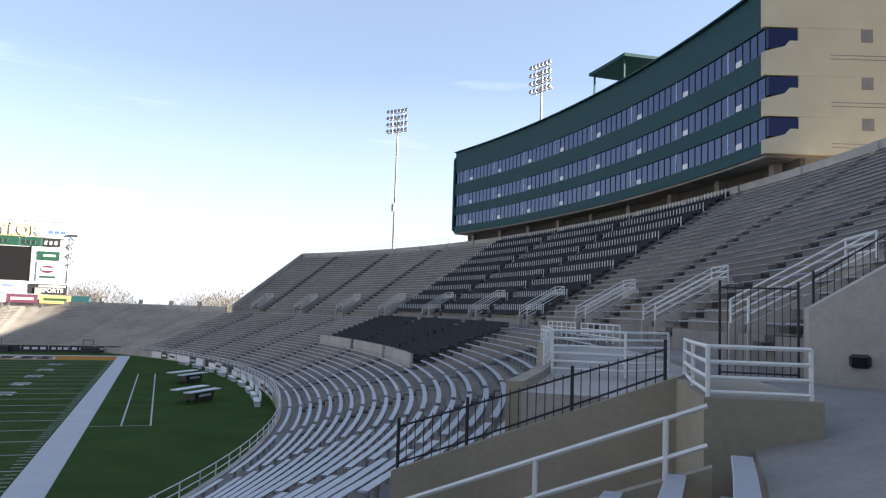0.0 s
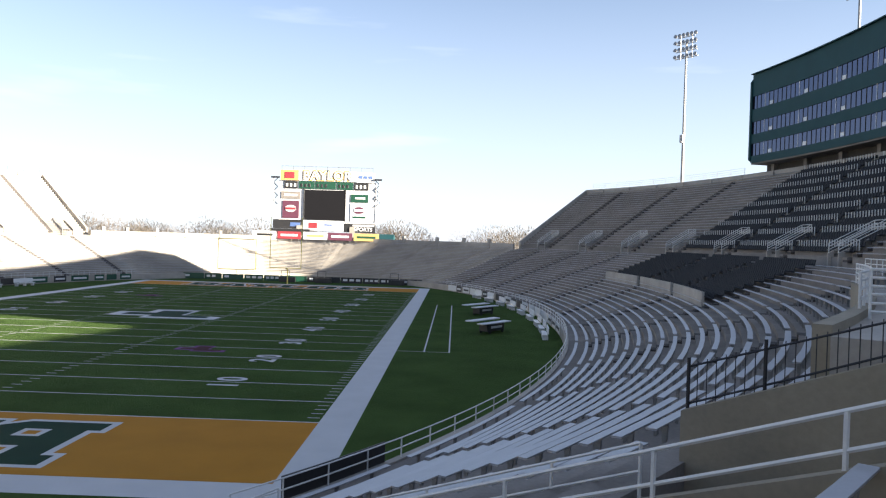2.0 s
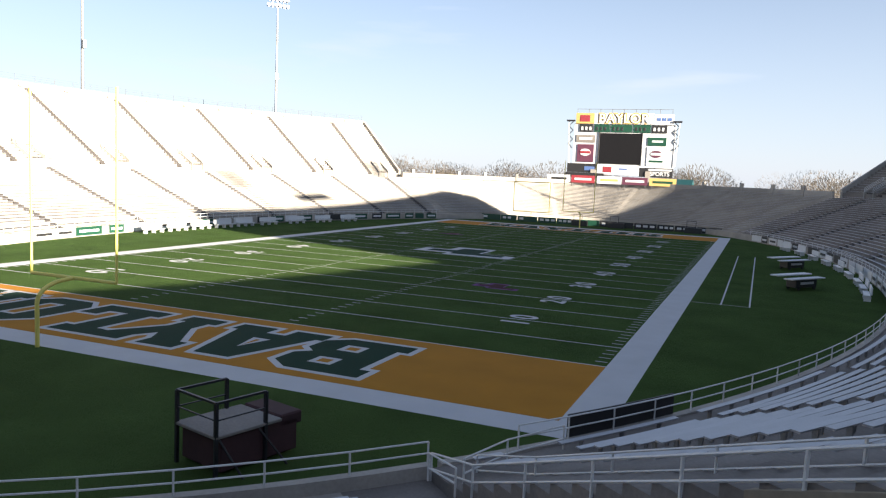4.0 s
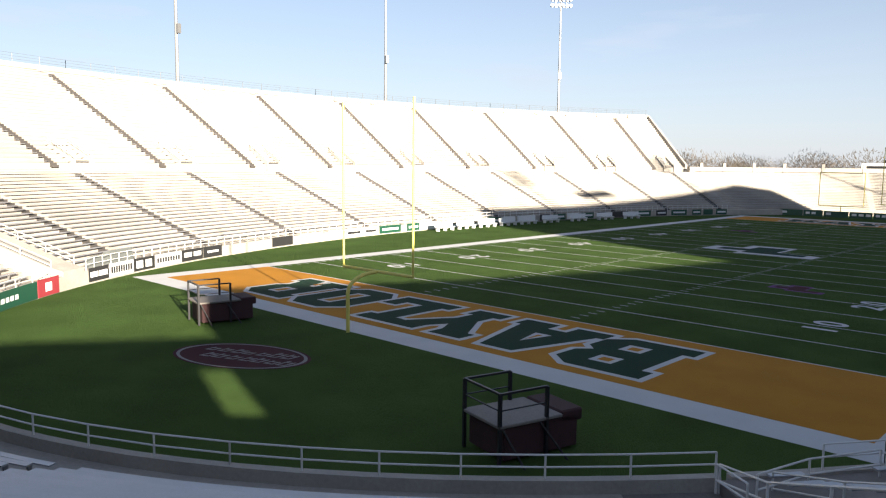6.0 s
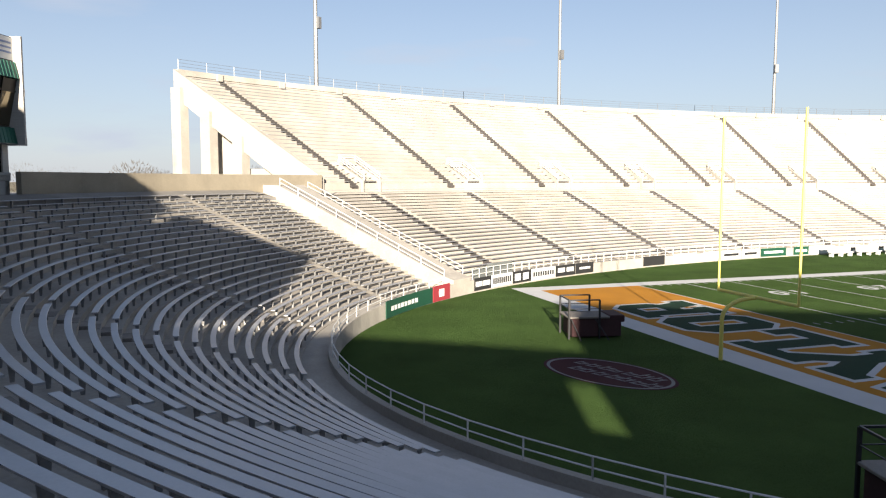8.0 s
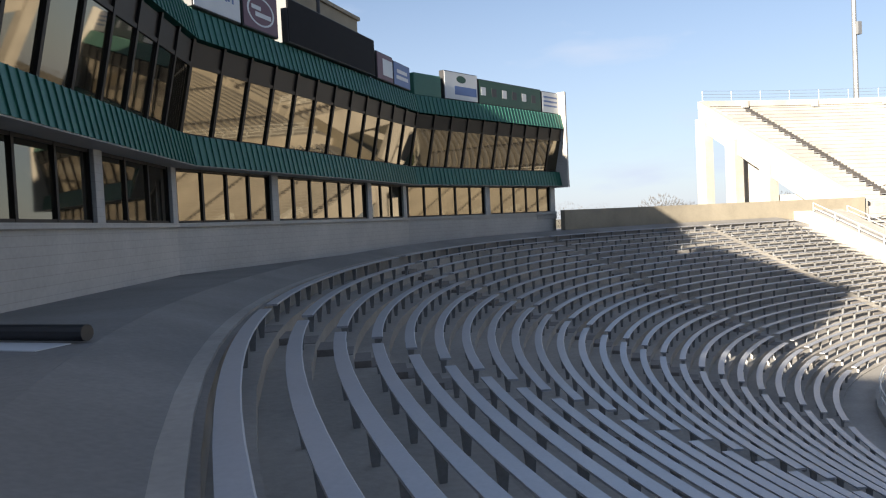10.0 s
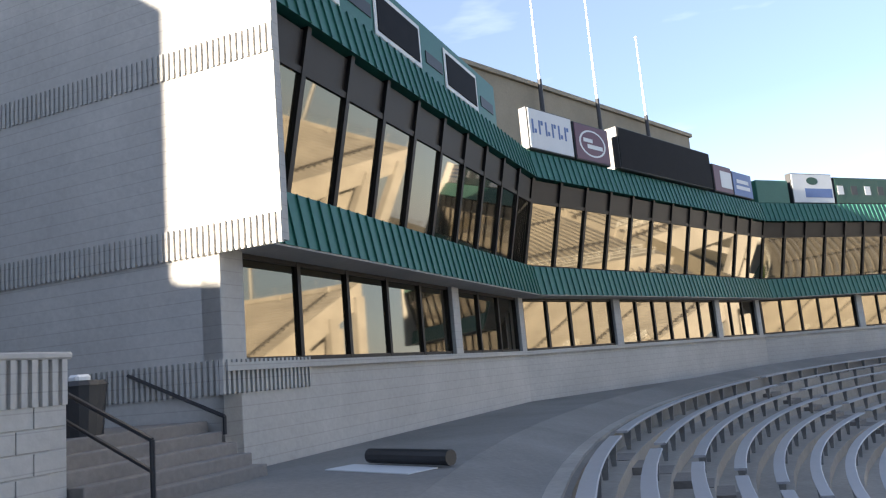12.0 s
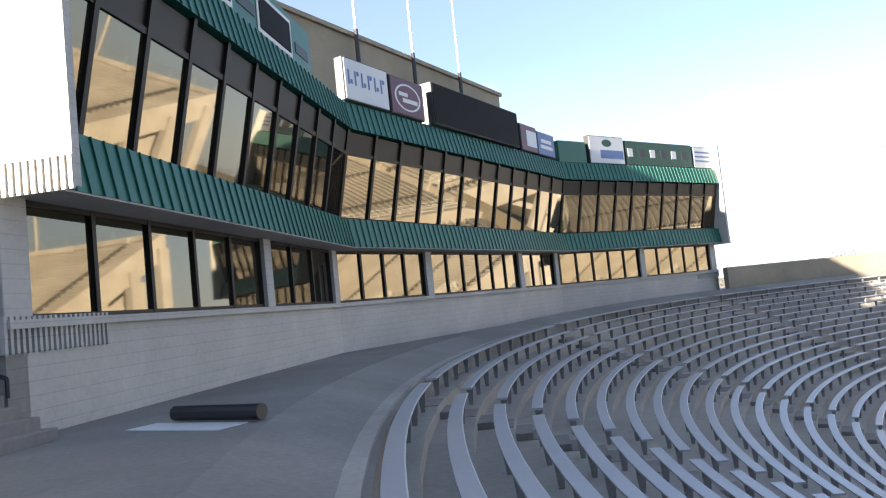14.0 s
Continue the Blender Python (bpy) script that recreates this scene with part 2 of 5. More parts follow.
def spot(th, d, z=0.0):
    """Place at angle th (degrees) on the front rail's ellipse, d metres outwards."""
    if 76 < th < 123.95 and 1.4 < d < 19.9:
        # the near terrace climbs slightly towards the sunlit side
        f = min(1.0, (th - 76) / 26)
        z += 0.34 * f * f * (3 - 2 * f) * min(1.0, (d - 1.4) / 16)
    if d > 20.5:
        rel = (th + 90) % 180 - 90
        if abs(rel) <= 52 and math.sin(radians(th)) > 0:
            th += rel * 0.06 * (d - 20.5) / 17
    t = radians(th)
    n = Vector((math.cos(t) / BOWL_A, -math.sin(t) / BOWL_B)).normalized()
    return Vector((BOWL_A * math.cos(t) + d * n.x, BOWL_Y - BOWL_B * math.sin(t) + d * n.y, z))


def angles(t0, t1, step=2.0):
    n = max(1, round(abs(t1 - t0) / step))
    return [t0 + (t1 - t0) * k / n for k in range(n + 1)]


def add_ring(bm, profile, t0, t1, step=2.0):
    """Sweep a closed (d, z) outline along the bowl."""
    add_sweep(bm, [[spot(t, d, z) for d, z in profile] for t in angles(t0, t1, step)])


def rect(d0, d1, z0, z1):
    return [(d0, z0), (d1, z0), (d1, z1), (d0, z1)]


ROWS, TREAD, RISE, D_FIRST, Z_FIRST = 24, 0.7125, 0.283, 1.4, 0.98
D_WALK, Z_WALK = D_FIRST + ROWS * TREAD, 7.67
# rows behind the near end zone: one more, slightly closer and lower
S_ROWS, S_TREAD, S_RISE, S_FIRST, S_ZFIRST, Z_CURB = 25, 0.687, 0.262, 1.5, 0.69, 7.34
UP_ROWS, UP_TREAD, UP_RISE, D_UP, Z_UP = 26, 0.654, 0.437, 20.5, 8.56
D_TOP, Z_TOP = D_UP + UP_ROWS * UP_TREAD, Z_UP + (UP_ROWS - 1) * UP_RISE


def lower_row(k):
    return D_FIRST + k * TREAD, Z_FIRST + k * RISE


def upper_row(k):
    return D_UP + k * UP_TREAD, Z_UP + k * UP_RISE


def south_row(k):
    return S_FIRST + k * S_TREAD, S_ZFIRST + k * S_RISE


def south_profile(first=0):
    """Outline of the near end's steps."""
    out = [(0.28, -0.6), (0.28, S_ZFIRST - 0.05), (S_FIRST, S_ZFIRST - 0.05)] if first == 0 else [(south_row(first)[0], -0.6)]
    for k in range(first, S_ROWS):
        d, z = south_row(k)
        out += [(d, z), (d + S_TREAD, z)]
    return out + [(south_row(S_ROWS)[0], -0.6)]


def lower_profile(first=0, last=ROWS):
    """Outline of the lower steps, from the field wall to the back."""
    out = [(0.28, -0.6), (0.28, Z_FIRST - 0.06), (D_FIRST, Z_FIRST - 0.06)] if first == 0 else [(lower_row(first)[0], -0.6)]
    for k in range(first, last):
        d, z = lower_row(k)
        out += [(d, z), (d + TREAD, z)]
    return out + [(lower_row(last)[0], -0.6)]


def upper_profile():
    """Outline of the cross aisle and the upper steps, carried on a sloping slab."""
    out = [(D_WALK, Z_WALK - 1.4), (D_WALK, Z_WALK), (D_UP, Z_WALK)]
    for k in range(UP_ROWS):
        d, z = upper_row(k)
        out += [(d, z), (d + UP_TREAD, z)]
    return out + [(D_TOP, Z_TOP - 1.0), (D_UP, Z_WALK - 1.4)]


def bench_runs(aisles, t0, t1):
    """Angle spans between aisles."""
    runs, edges = [], [t0] + sorted(aisles) + [t1]
    for a, b in zip(edges, edges[1:]):
        runs.append((a, b))
    return runs


def gap_deg(th, d, metres):
    p, q = spot(th, d), spot(th + 0.1, d)
    return 0.1 * metres / (q - p).length


def add_bench(bm, d, z, a, b, step=2.0, legs=None, seat=0.40, wide=0.23):
    """A curved aluminium plank; brackets become parts of the bench given as legs."""
    e, h = d + wide, z + seat
    add_ring(bm, [(d + 0.02, h), (e - 0.015, h), (e, h + 0.015), (e, h + 0.045), (d + 0.02, h + 0.045), (d + 0.005, h + 0.03)], a, b, step)
    if legs is not None:
        n = max(2, int(round((b - a) / gap_deg((a + b) / 2, d, 1.5))))
        for i in range(n):
            t = a + (b - a) * (i + 0.5) / n
            w = gap_deg(t, d, 0.03)
            leg = bmesh.new()
            add_sweep(leg, [[spot(t + s * w, dd, zz) for dd, zz in ((d + 0.08, z), (d + 0.16, z), (d + 0.20, z + 0.40), (d + 0.04, z + 0.40))] for s in (-1, 1)])
            part("bracket", leg, GALVANISED, legs)
# ---------------------------------------------------------------- ground and field
bm = bmesh.new()
bmesh.ops.create_circle(bm, cap_ends=True, segments=96, radius=3500)
ground = part("ground", bm, GREY_SOIL)
ground.location.z = -0.62
tagged(ground, "dry winter grassland round the stadium", "ground", kind="structure")

bm = bmesh.new()
add_prism(bm, [spot(t, 0.3).to_2d() for t in angles(0, 360, 3)[:-1]], -0.6, 0.0)
turf = tagged(part("turf", bm, TURF), "green artificial turf inside the stadium bowl", "turf", kind="structure")

HALF, YARD = 24.384, 0.9144


def flat(name, x0, y0, x1, y1, mat, z=0.004, parent=turf):
    return part(name, box((x0, y0, z - 0.003), (x1, y1, z)), mat, parent)


def field_y(yards):
    return (yards + 10) * YARD


for x0, y0, x1, y1 in ((-HALF - 1.83, -1.83, HALF + 1.83, 0), (-HALF - 1.83, 120 * YARD, HALF + 1.83, 120 * YARD + 1.83),
                       (-HALF - 1.83, 0, -HALF, 120 * YARD), (HALF, 0, HALF + 1.83, 120 * YARD)):
    flat("border_line", x0, y0, x1, y1, LINE_WHITE)
for y0 in (0, 110 * YARD):
    flat("end_zone", -HALF, y0 + 0.02, HALF, y0 + 10 * YARD - 0.02, LINE_ORANGE, 0.003)
for k in range(21):
    y = field_y(5 * k)
    flat("yard_line", -HALF, y - 0.06, HALF, y + 0.06, LINE_WHITE, 0.006)
bm = bmesh.new()
for k in range(1, 100):
    if k % 5:
        y = field_y(k)
        for x in (-HALF + 0.1, -6.4, 5.8, HALF - 0.7):
            add_box(bm, (x, y - 0.05, 0.002), (x + 0.6, y + 0.05, 0.005))
tagged(part("hash_marks", bm, LINE_WHITE, turf), kind="stuff")
for x0, y0, x1, y1 in ((28.35, 33.3, 28.47, 77), (30.35, 33.3, 30.47, 77), (26.2, 33.2, 30.47, 33.3)):
    flat("side_line", x0, y0, x1, y1, LINE_WHITE)


# ---------------------------------------------------------------- concrete bowl
def field_wall(name, t0, t1):
    bm = bmesh.new()
    add_ring(bm, rect(0, 0.30, -0.6, 1.0), t0, t1)
    return tagged(part(name, bm, CONCRETE), "low concrete wall at the edge of the turf", "wall", kind="structure")


def terrace(name, t0, t1, outline, mat, label):
    bm = bmesh.new()
    add_ring(bm, outline, t0, t1, 2.0)
    return tagged(part(name, bm, mat), label, "stand", kind="structure")


NORTH = (230, 310)
EAST_LOW, EAST_UP, WEST_LOW, WEST_UP = (-50, 53.6), (-50, 50), (126.4, 230), (130, 230)
PIT_ROW = 16
SLOPE = S_RISE / S_TREAD
TOP_FEW = 21
D_SLAB = south_row(TOP_FEW)[0]
# slab gets little sky light: that shade is put into its darker colour
terrace("stand_south_end", 56.4, 59.3, [(0.28, -0.6), (0.28, S_ZFIRST - 0.06), (S_FIRST, S_ZFIRST - 0.12), (D_SLAB, S_ZFIRST - 0.12 + (D_SLAB - S_FIRST) * SLOPE), (D_SLAB, -0.6)], CONCRETE_DARK, "sloping concrete slab beside the stair well handrail, coloured darker for shade")
terrace("stand_south_head", 56.7, 59.3, south_profile(TOP_FEW), CONCRETE, "uppermost concrete steps beside the stair well")
terrace("stand_south", 59.3, 126.6, south_profile(), CONCRETE, "curved stepped concrete terrace behind the end zone")
# shade is in the colour here too: the bowl's darker concrete
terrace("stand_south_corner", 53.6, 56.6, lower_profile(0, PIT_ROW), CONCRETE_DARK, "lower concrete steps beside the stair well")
terrace("stand_north", 230, 310, lower_profile(), CONCRETE, "curved stepped concrete terrace below the scoreboard")
# same concrete as the sunlit stand; its shade is put into the darker copy
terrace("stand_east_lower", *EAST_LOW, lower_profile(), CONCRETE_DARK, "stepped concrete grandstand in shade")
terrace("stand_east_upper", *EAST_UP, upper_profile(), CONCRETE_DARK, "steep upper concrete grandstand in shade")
terrace("stand_west_lower", *WEST_LOW, lower_profile(), CONCRETE, "stepped concrete grandstand in low sun")
terrace("stand_west_upper", *WEST_UP, upper_profile(), CONCRETE, "steep upper concrete grandstand in low sun")
field_wall("field_wall_south", 56.5, 125.5)
field_wall("field_wall_west", 126.4, 230)
field_wall("field_wall_north", 230, 310)
field_wall("field_wall_east", -50, 56.2)

# walkway behind the south rows, out to the clubhouse
bm = bmesh.new()
ts = angles(50, 130, 2)
inner = [spot(t, D_WALK + 1.3).to_2d() for t in ts]
outer = [(-62, -70), (62, -70)]
add_prism(bm, inner + [Vector(p) for p in outer], -0.6, Z_WALK)
walkway = tagged(part("walkway", bm, PAVING), "grey concrete walkway above the seating rows", "walkway", kind="structure")
bm = bmesh.new()
add_ring(bm, [(D_WALK - 0.1, -0.6), (D_WALK + 1.3, -0.6), (D_WALK + 1.3, Z_WALK), (D_WALK - 0.1, Z_CURB)], 50, 130, 1.5)
tagged(part("walkway_slope", bm, PAVING), "grey concrete walkway falling gently to the top row", "walkway", kind="structure")

bm = bmesh.new()
add_ring(bm, rect(D_WALK - 0.02, D_WALK + 0.22, 6.5, Z_CURB + 0.07), 58.4, 123, 1.5)
tagged(part("walkway_curb", bm, CONCRETE), "worn concrete curb along the top row", "curb", kind="structure")


# steps of the aisles; shadow between the bench ends is put into their dark colour
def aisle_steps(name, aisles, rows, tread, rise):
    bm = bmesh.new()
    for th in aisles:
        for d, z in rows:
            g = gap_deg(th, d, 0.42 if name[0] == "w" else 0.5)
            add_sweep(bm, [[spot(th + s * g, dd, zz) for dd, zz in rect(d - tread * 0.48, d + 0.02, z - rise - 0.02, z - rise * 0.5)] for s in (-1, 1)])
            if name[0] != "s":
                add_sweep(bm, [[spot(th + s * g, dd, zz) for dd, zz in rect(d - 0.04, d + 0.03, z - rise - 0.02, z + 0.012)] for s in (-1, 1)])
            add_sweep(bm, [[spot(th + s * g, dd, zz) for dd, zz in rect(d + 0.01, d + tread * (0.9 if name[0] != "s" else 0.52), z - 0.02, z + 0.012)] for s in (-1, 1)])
    return tagged(part(name, bm, CONCRETE_DARK if name[0] == "s" else AISLE_SHADE), "concrete steps in the aisles, coloured dark for shade", "steps", kind="stuff")


# benches of the south rows: one thing each
S_AISLES = [75.6, 88.6, 101.6, 115.3]
for k in range(S_ROWS):
    d, z = south_row(k)
    for a, b in bench_runs(S_AISLES, 56.35 if k >= TOP_FEW else 59.1, 123.0):
        ga, gb = gap_deg(a, d, 0.42), gap_deg(b, d, 0.42)
        bench = thing("bench", "long curved aluminium bleacher bench on a concrete step", "bench", "benches of the end zone")
        bm = bmesh.new()
        add_bench(bm, d + 0.10, z, a + ga, b - gb, 0.8, bench)
        part("seat", bm, ALUMINIUM, bench)


def far_benches(name, t0, t1, aisles, rows, label, skip=None, step=2.5, seat=0.40, single=False):
    bm = bmesh.new()
    for d, z in rows:
        for a, b in bench_runs([x for x in aisles if t0 < x < t1], t0 + 0.4, t1 - 0.4):
            if skip and skip[0] <= (a + b) / 2 <= skip[1] and d >= skip[2]:
                continue
            if name == "east_lower_benches" and 37 <= (a + b) / 2 and d >= 14.2:
                continue
            gap = 0.46 if name[0] == "w" else 0.6
            ga, gb = gap_deg(a, d, gap), gap_deg(b, d, gap)
            if single:
                bench = thing("bench", "long curved grey aluminium bleacher bench in shade", "bench", "benches of the shaded stand")
                one = bmesh.new()
                add_bench(one, d + 0.2, z, a + ga, b - gb, step, bench if b > 30 else None)
                part("seat", one, ALUMINIUM, bench)
            else:
                add_bench(bm, d + 0.2 if seat > 0.2 else d + 0.03, z, a + ga, b - gb, step, None, seat)
    if single:
        bm.free()
        return None
    return tagged(part(name, bm, ALUMINIUM), label, "benches", kind="stuff")


W_AISLES = [133.0, 143.2, 153.4, 163.3, 173.0, 182.9, 193.0, 203.8, 214.4, 224.6]
W_LOW_AISLES = [133.3, 143.6, 154.6, 164.8, 175.2, 185.2, 195.4, 205.9, 216.3, 226.6]
E_AISLES = [-43.0 + 10 * k for k in range(10)]
N_AISLES = [244, 258.5, 274.4, 290.4, 305]
low = [lower_row(k) for k in range(ROWS)]
high = [upper_row(k) for k in range(UP_ROWS)]
far_benches("west_lower_benches", *WEST_LOW, W_LOW_AISLES, low, "rows of pale aluminium bleacher benches in sun")
far_benches("west_upper_benches", *WEST_UP, W_AISLES, high, "steep rows of pale aluminium bleacher benches in sun", seat=0.12)
far_benches("east_lower_benches", *EAST_LOW, E_AISLES, [(0.6, 0.86)] + low, "rows of grey aluminium bleacher benches in shade", (-14, 17, 10.5), single=True)
far_benches("east_upper_benches", *EAST_UP, E_AISLES, high, "steep rows of grey aluminium bleacher benches in shade", (-14, 17, 10.5), seat=0.30)
far_benches("east_corner_benches", 53.6, 56.6, [], [(0.6, 0.86)] + low[:PIT_ROW], "short rows of grey aluminium benches beside the stair well")
far_benches("north_benches", *NORTH, N_AISLES, low, "rows of pale aluminium bleacher benches")
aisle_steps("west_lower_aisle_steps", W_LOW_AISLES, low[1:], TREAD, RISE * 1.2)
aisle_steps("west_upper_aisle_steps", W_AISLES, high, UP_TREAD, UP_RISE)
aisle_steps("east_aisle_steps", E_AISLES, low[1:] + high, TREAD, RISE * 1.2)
aisle_steps("south_aisle_steps", S_AISLES, [south_row(k) for k in range(1, S_ROWS)], S_TREAD, S_RISE)

# ---------------------------------------------------------------- clubhouse behind the end zone
CLUB = [Vector(p) for p in ((25.1, -36.9), (11.6, -42.2), (-7.0, -42.2), (-20.5, -36.9))]
Z_SILL, Z_HEAD, Z_BAND, Z_WIN, Z_TOPWIN, Z_EAVE = 9.25, 10.95, 11.0, 11.9, 14.75, 15.7


def facet(i):
    a, b = CLUB[i], CLUB[i + 1]
    u = (b - a).normalized()
    return a, u, Vector((u.y, -u.x)) * -1 if (Vector((u.y, -u.x)).y < 0) else Vector((u.y, -u.x)), (b - a).length


def offset_line(d):
    """The clubhouse's front line moved d metres towards the field."""
    ns = [facet(i)[2] for i in range(3)]
    pts = [CLUB[0] + ns[0] * d]
    for i in (1, 2):
        m = (ns[i - 1] + ns[i]).normalized()
        pts.append(CLUB[i] + m * d / m.dot(ns[i]))
    return pts + [CLUB[3] + ns[2] * d]


clubhouse = thing("clubhouse", "two-storey pale block clubhouse with green metal bands and bronze windows", "building")


def band(name, d0, d1, z0, z1, mat, e0=None, e1=None, label=""):
    """A front band; e0 and e1 are the outward offsets at its top."""
    bm = bmesh.new()
    lo0, lo1 = offset_line(d0), offset_line(d1)
    hi0, hi1 = offset_line(d0 if e0 is None else e0), offset_line(d1 if e1 is None else e1)
    add_sweep(bm, [[(*a, z0), (*b, z0), (*d, z1), (*c, z1)] for a, b, c, d in zip(lo0, lo1, hi0, hi1)])
    return part(name, bm, mat, clubhouse, label)


OVER = 0.72
band("lower_wall", -0.35, 0, Z_WALK - 0.3, Z_SILL - 0.12, BLOCK)
band("window_sill", -0.35, 0.10, Z_SILL - 0.12, Z_SILL, BLOCK)
band("soffit", -0.4, OVER - 0.02, Z_HEAD, Z_BAND + 0.05, BLOCK)
band("lower_fascia", OVER - 0.5, OVER, Z_BAND - 0.02, Z_WIN, GREEN_METAL, OVER - 0.7, OVER - 0.18)
band("upper_fascia", 0.1, OVER + 0.3, Z_TOPWIN, Z_EAVE, GREEN_METAL, 0.1, OVER + 0.08)
band("roof_deck", -13, 0.3, Z_EAVE - 0.3, Z_EAVE, PAVING)
band("back_room", -13, -12.7, Z_WALK - 0.3, Z_EAVE, BLOCK)


def facet_matrix(i, d=0.0):
    a, u, n, length = facet(i)
    p = offset_line(d)[i]
    q = offset_line(d)[i + 1]
    return Matrix(((u.x, n.x, 0, p.x), (u.y, n.y, 0, p.y), (0, 0, 1, 0), (0, 0, 0, 1))), (q - p).length


# standing seams of the green bands
for name, d0, z0, d1, z1 in (("lower_seams", OVER, Z_BAND - 0.02, OVER - 0.18, Z_WIN), ("upper_seams", OVER + 0.3, Z_TOPWIN, OVER + 0.08, Z_EAVE)):
    bm = bmesh.new()
    for i in range(3):
        m, length = facet_matrix(i, d0)
        n = int(length / 0.32)
        for k in range(n + 1):
            x = length * k / n
            add_sweep(bm, [[m @ Vector(v) for v in ((x - 0.013, -0.01, z0), (x + 0.013, -0.01, z0), (x + 0.013, 0.035, z0), (x - 0.013, 0.035, z0))],
                           [m @ Vector(v) for v in ((x - 0.013, d1 - d0 - 0.01, z1), (x + 0.013, d1 - d0 - 0.01, z1), (x + 0.013, d1 - d0 + 0.035, z1), (x - 0.013, d1 - d0 + 0.035, z1))]])
    tagged(part(name, bm, GREEN_METAL, clubhouse), kind="stuff")

# windows: lower storey upright between piers, upper storey leaning outwards
LOWER = ((0.0, (5, 3)), (0.0, (4, 6, 3)), (0.0, (5, 5)))
for i in range(3):
    m, length = facet_matrix(i)
    groups = LOWER[i][1]
    pier, total = 0.45, sum(groups)
    pane = (length - pier * (len(groups) + (1 if i == 0 else 0.6))) / total
    x = pier * (1.2 if i == 0 else 0.3)
    for g in groups:
        # dark backing paints the unlit room behind the panes
        window = part("window", box((x, -0.30, Z_SILL), (x + pane * g, -0.26, Z_HEAD), m), SHADE_FILL, clubhouse)
        for k in range(g):
            part("pane", box((x + pane * k + 0.04, -0.16, Z_SILL + 0.05), (x + pane * (k + 1) - 0.04, -0.14, Z_HEAD - 0.05), m), BRONZE_GLASS, window)
        for k in range(g + 1):
            part("mullion", box((x + pane * k - 0.05, -0.22, Z_SILL), (x + pane * k + 0.05, -0.08, Z_HEAD), m), MULLION, window)
        for z in (Z_SILL, Z_HEAD - 0.08):
            part("mullion", box((x, -0.21, z), (x + pane * g, -0.09, z + 0.08), m), MULLION, window)
        x += pane * g
        part("pier", box((x, -0.35, Z_SILL), (x + pier, 0.02, Z_HEAD), m, 0.01), BLOCK, clubhouse)
        x += pier
    if i == 0:
        part("pier", box((0.0, -0.35, Z_SILL), (pier * 1.2, 0.02, Z_HEAD), m, 0.01), BLOCK, clubhouse)

LEAN0, LEAN1 = OVER - 0.45, OVER + 0.18
for i, n in enumerate((10, 12, 10)):
    m, length = facet_matrix(i, LEAN0)
    m1, length1 = facet_matrix(i, LEAN1)
    window = part("leaning_window", tube((*offset_line(LEAN0)[i], Z_WIN + 0.03), (*offset_line(LEAN0)[i + 1], Z_WIN + 0.03), 0.05), MULLION, clubhouse)
    z_mid = Z_TOPWIN - 0.75
    f = (z_mid - Z_WIN) / (Z_TOPWIN - Z_WIN)

    def at(x, f, y=0.0):
        return (m @ Vector((x * length, y, Z_WIN + 0.05))).lerp(m1 @ Vector((x * length1, y, Z_TOPWIN)), f)

    def slab(name, x0, x1, f0, f1, y0, y1, mat):
        bm = bmesh.new()
        add_sweep(bm, [[at(x0, g, y0), at(x1, g, y0), at(x1, g, y1), at(x0, g, y1)] for g in (f0, f1)])
        return part(name, bm, mat, window)

    for k in range(n):
        e = 0.05 / length
        slab("pane", k / n + e, (k + 1) / n - e, 0.02, f, -0.06, -0.04, BRONZE_GLASS)
        slab("spandrel", k / n + e, (k + 1) / n - e, f, 0.98, -0.07, -0.05, MULLION)
        if k or i:
            slab("mullion", k / n - 0.06 / length, k / n + 0.06 / length, 0, 1, -0.12, 0.03, MULLION)
    slab("transom", 0, 1, f - 0.02, f + 0.02, -0.1, 0.01, MULLION)

# end walls, perpendicular to the outer facets, with fluted bands
for i, name in ((0, "end_wall"), (2, "end_wall")):
    a, u, n, length = facet(i)
    corner = CLUB[0] if i == 0 else CLUB[3]
    s = -1 if i == 0 else 1
    m = Matrix(((u.x * s, n.x, 0, corner.x), (u.y * s, n.y, 0, corner.y), (0, 0, 1, 0), (0, 0, 0, 1)))
    # local x points out of the end, local y to the field
    wall = part(name, box((-0.4, -13.5, Z_WALK - 0.3), (0.0, 0.0, Z_BAND - 0.1), m), BLOCK, clubhouse)
    part("upper_end_wall", box((-0.14, -13.5, Z_BAND - 0.1), (0.02, OVER + 0.45, Z_EAVE + 1.5), m), BLOCK, clubhouse)
    if i == 0:
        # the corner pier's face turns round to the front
        # thin near-black sheet on the wall paints the shade of a doorway recess
        part("recess_shade_sheet", box((0.005, -6.2, Z_WALK + 1.0), (0.03, -4.9, Z_BAND - 0.5), m), SHADE_FILL, clubhouse)
    for z0, z1, y1 in ((Z_BAND - 0.14, Z_BAND + 0.32, OVER + 0.52), (13.75, 14.2, OVER + 0.52), (Z_SILL - 0.45, Z_SILL + 0.05, 0.04)):
        bm = bmesh.new()
        y = -13.4
        while y < y1 - 0.05:
            add_box(bm, (0.0, y, z0), (0.05, y + 0.055, z1), m)
            y += 0.11
        if z0 < 10:
            x = -2.2
            while x < 0.05:
                add_box(bm, (x, -0.02, z0), (x + 0.055, 0.05, z1), m)
                x += 0.11
        tagged(part("fluted_block", bm, BLOCK, clubhouse), kind="stuff")

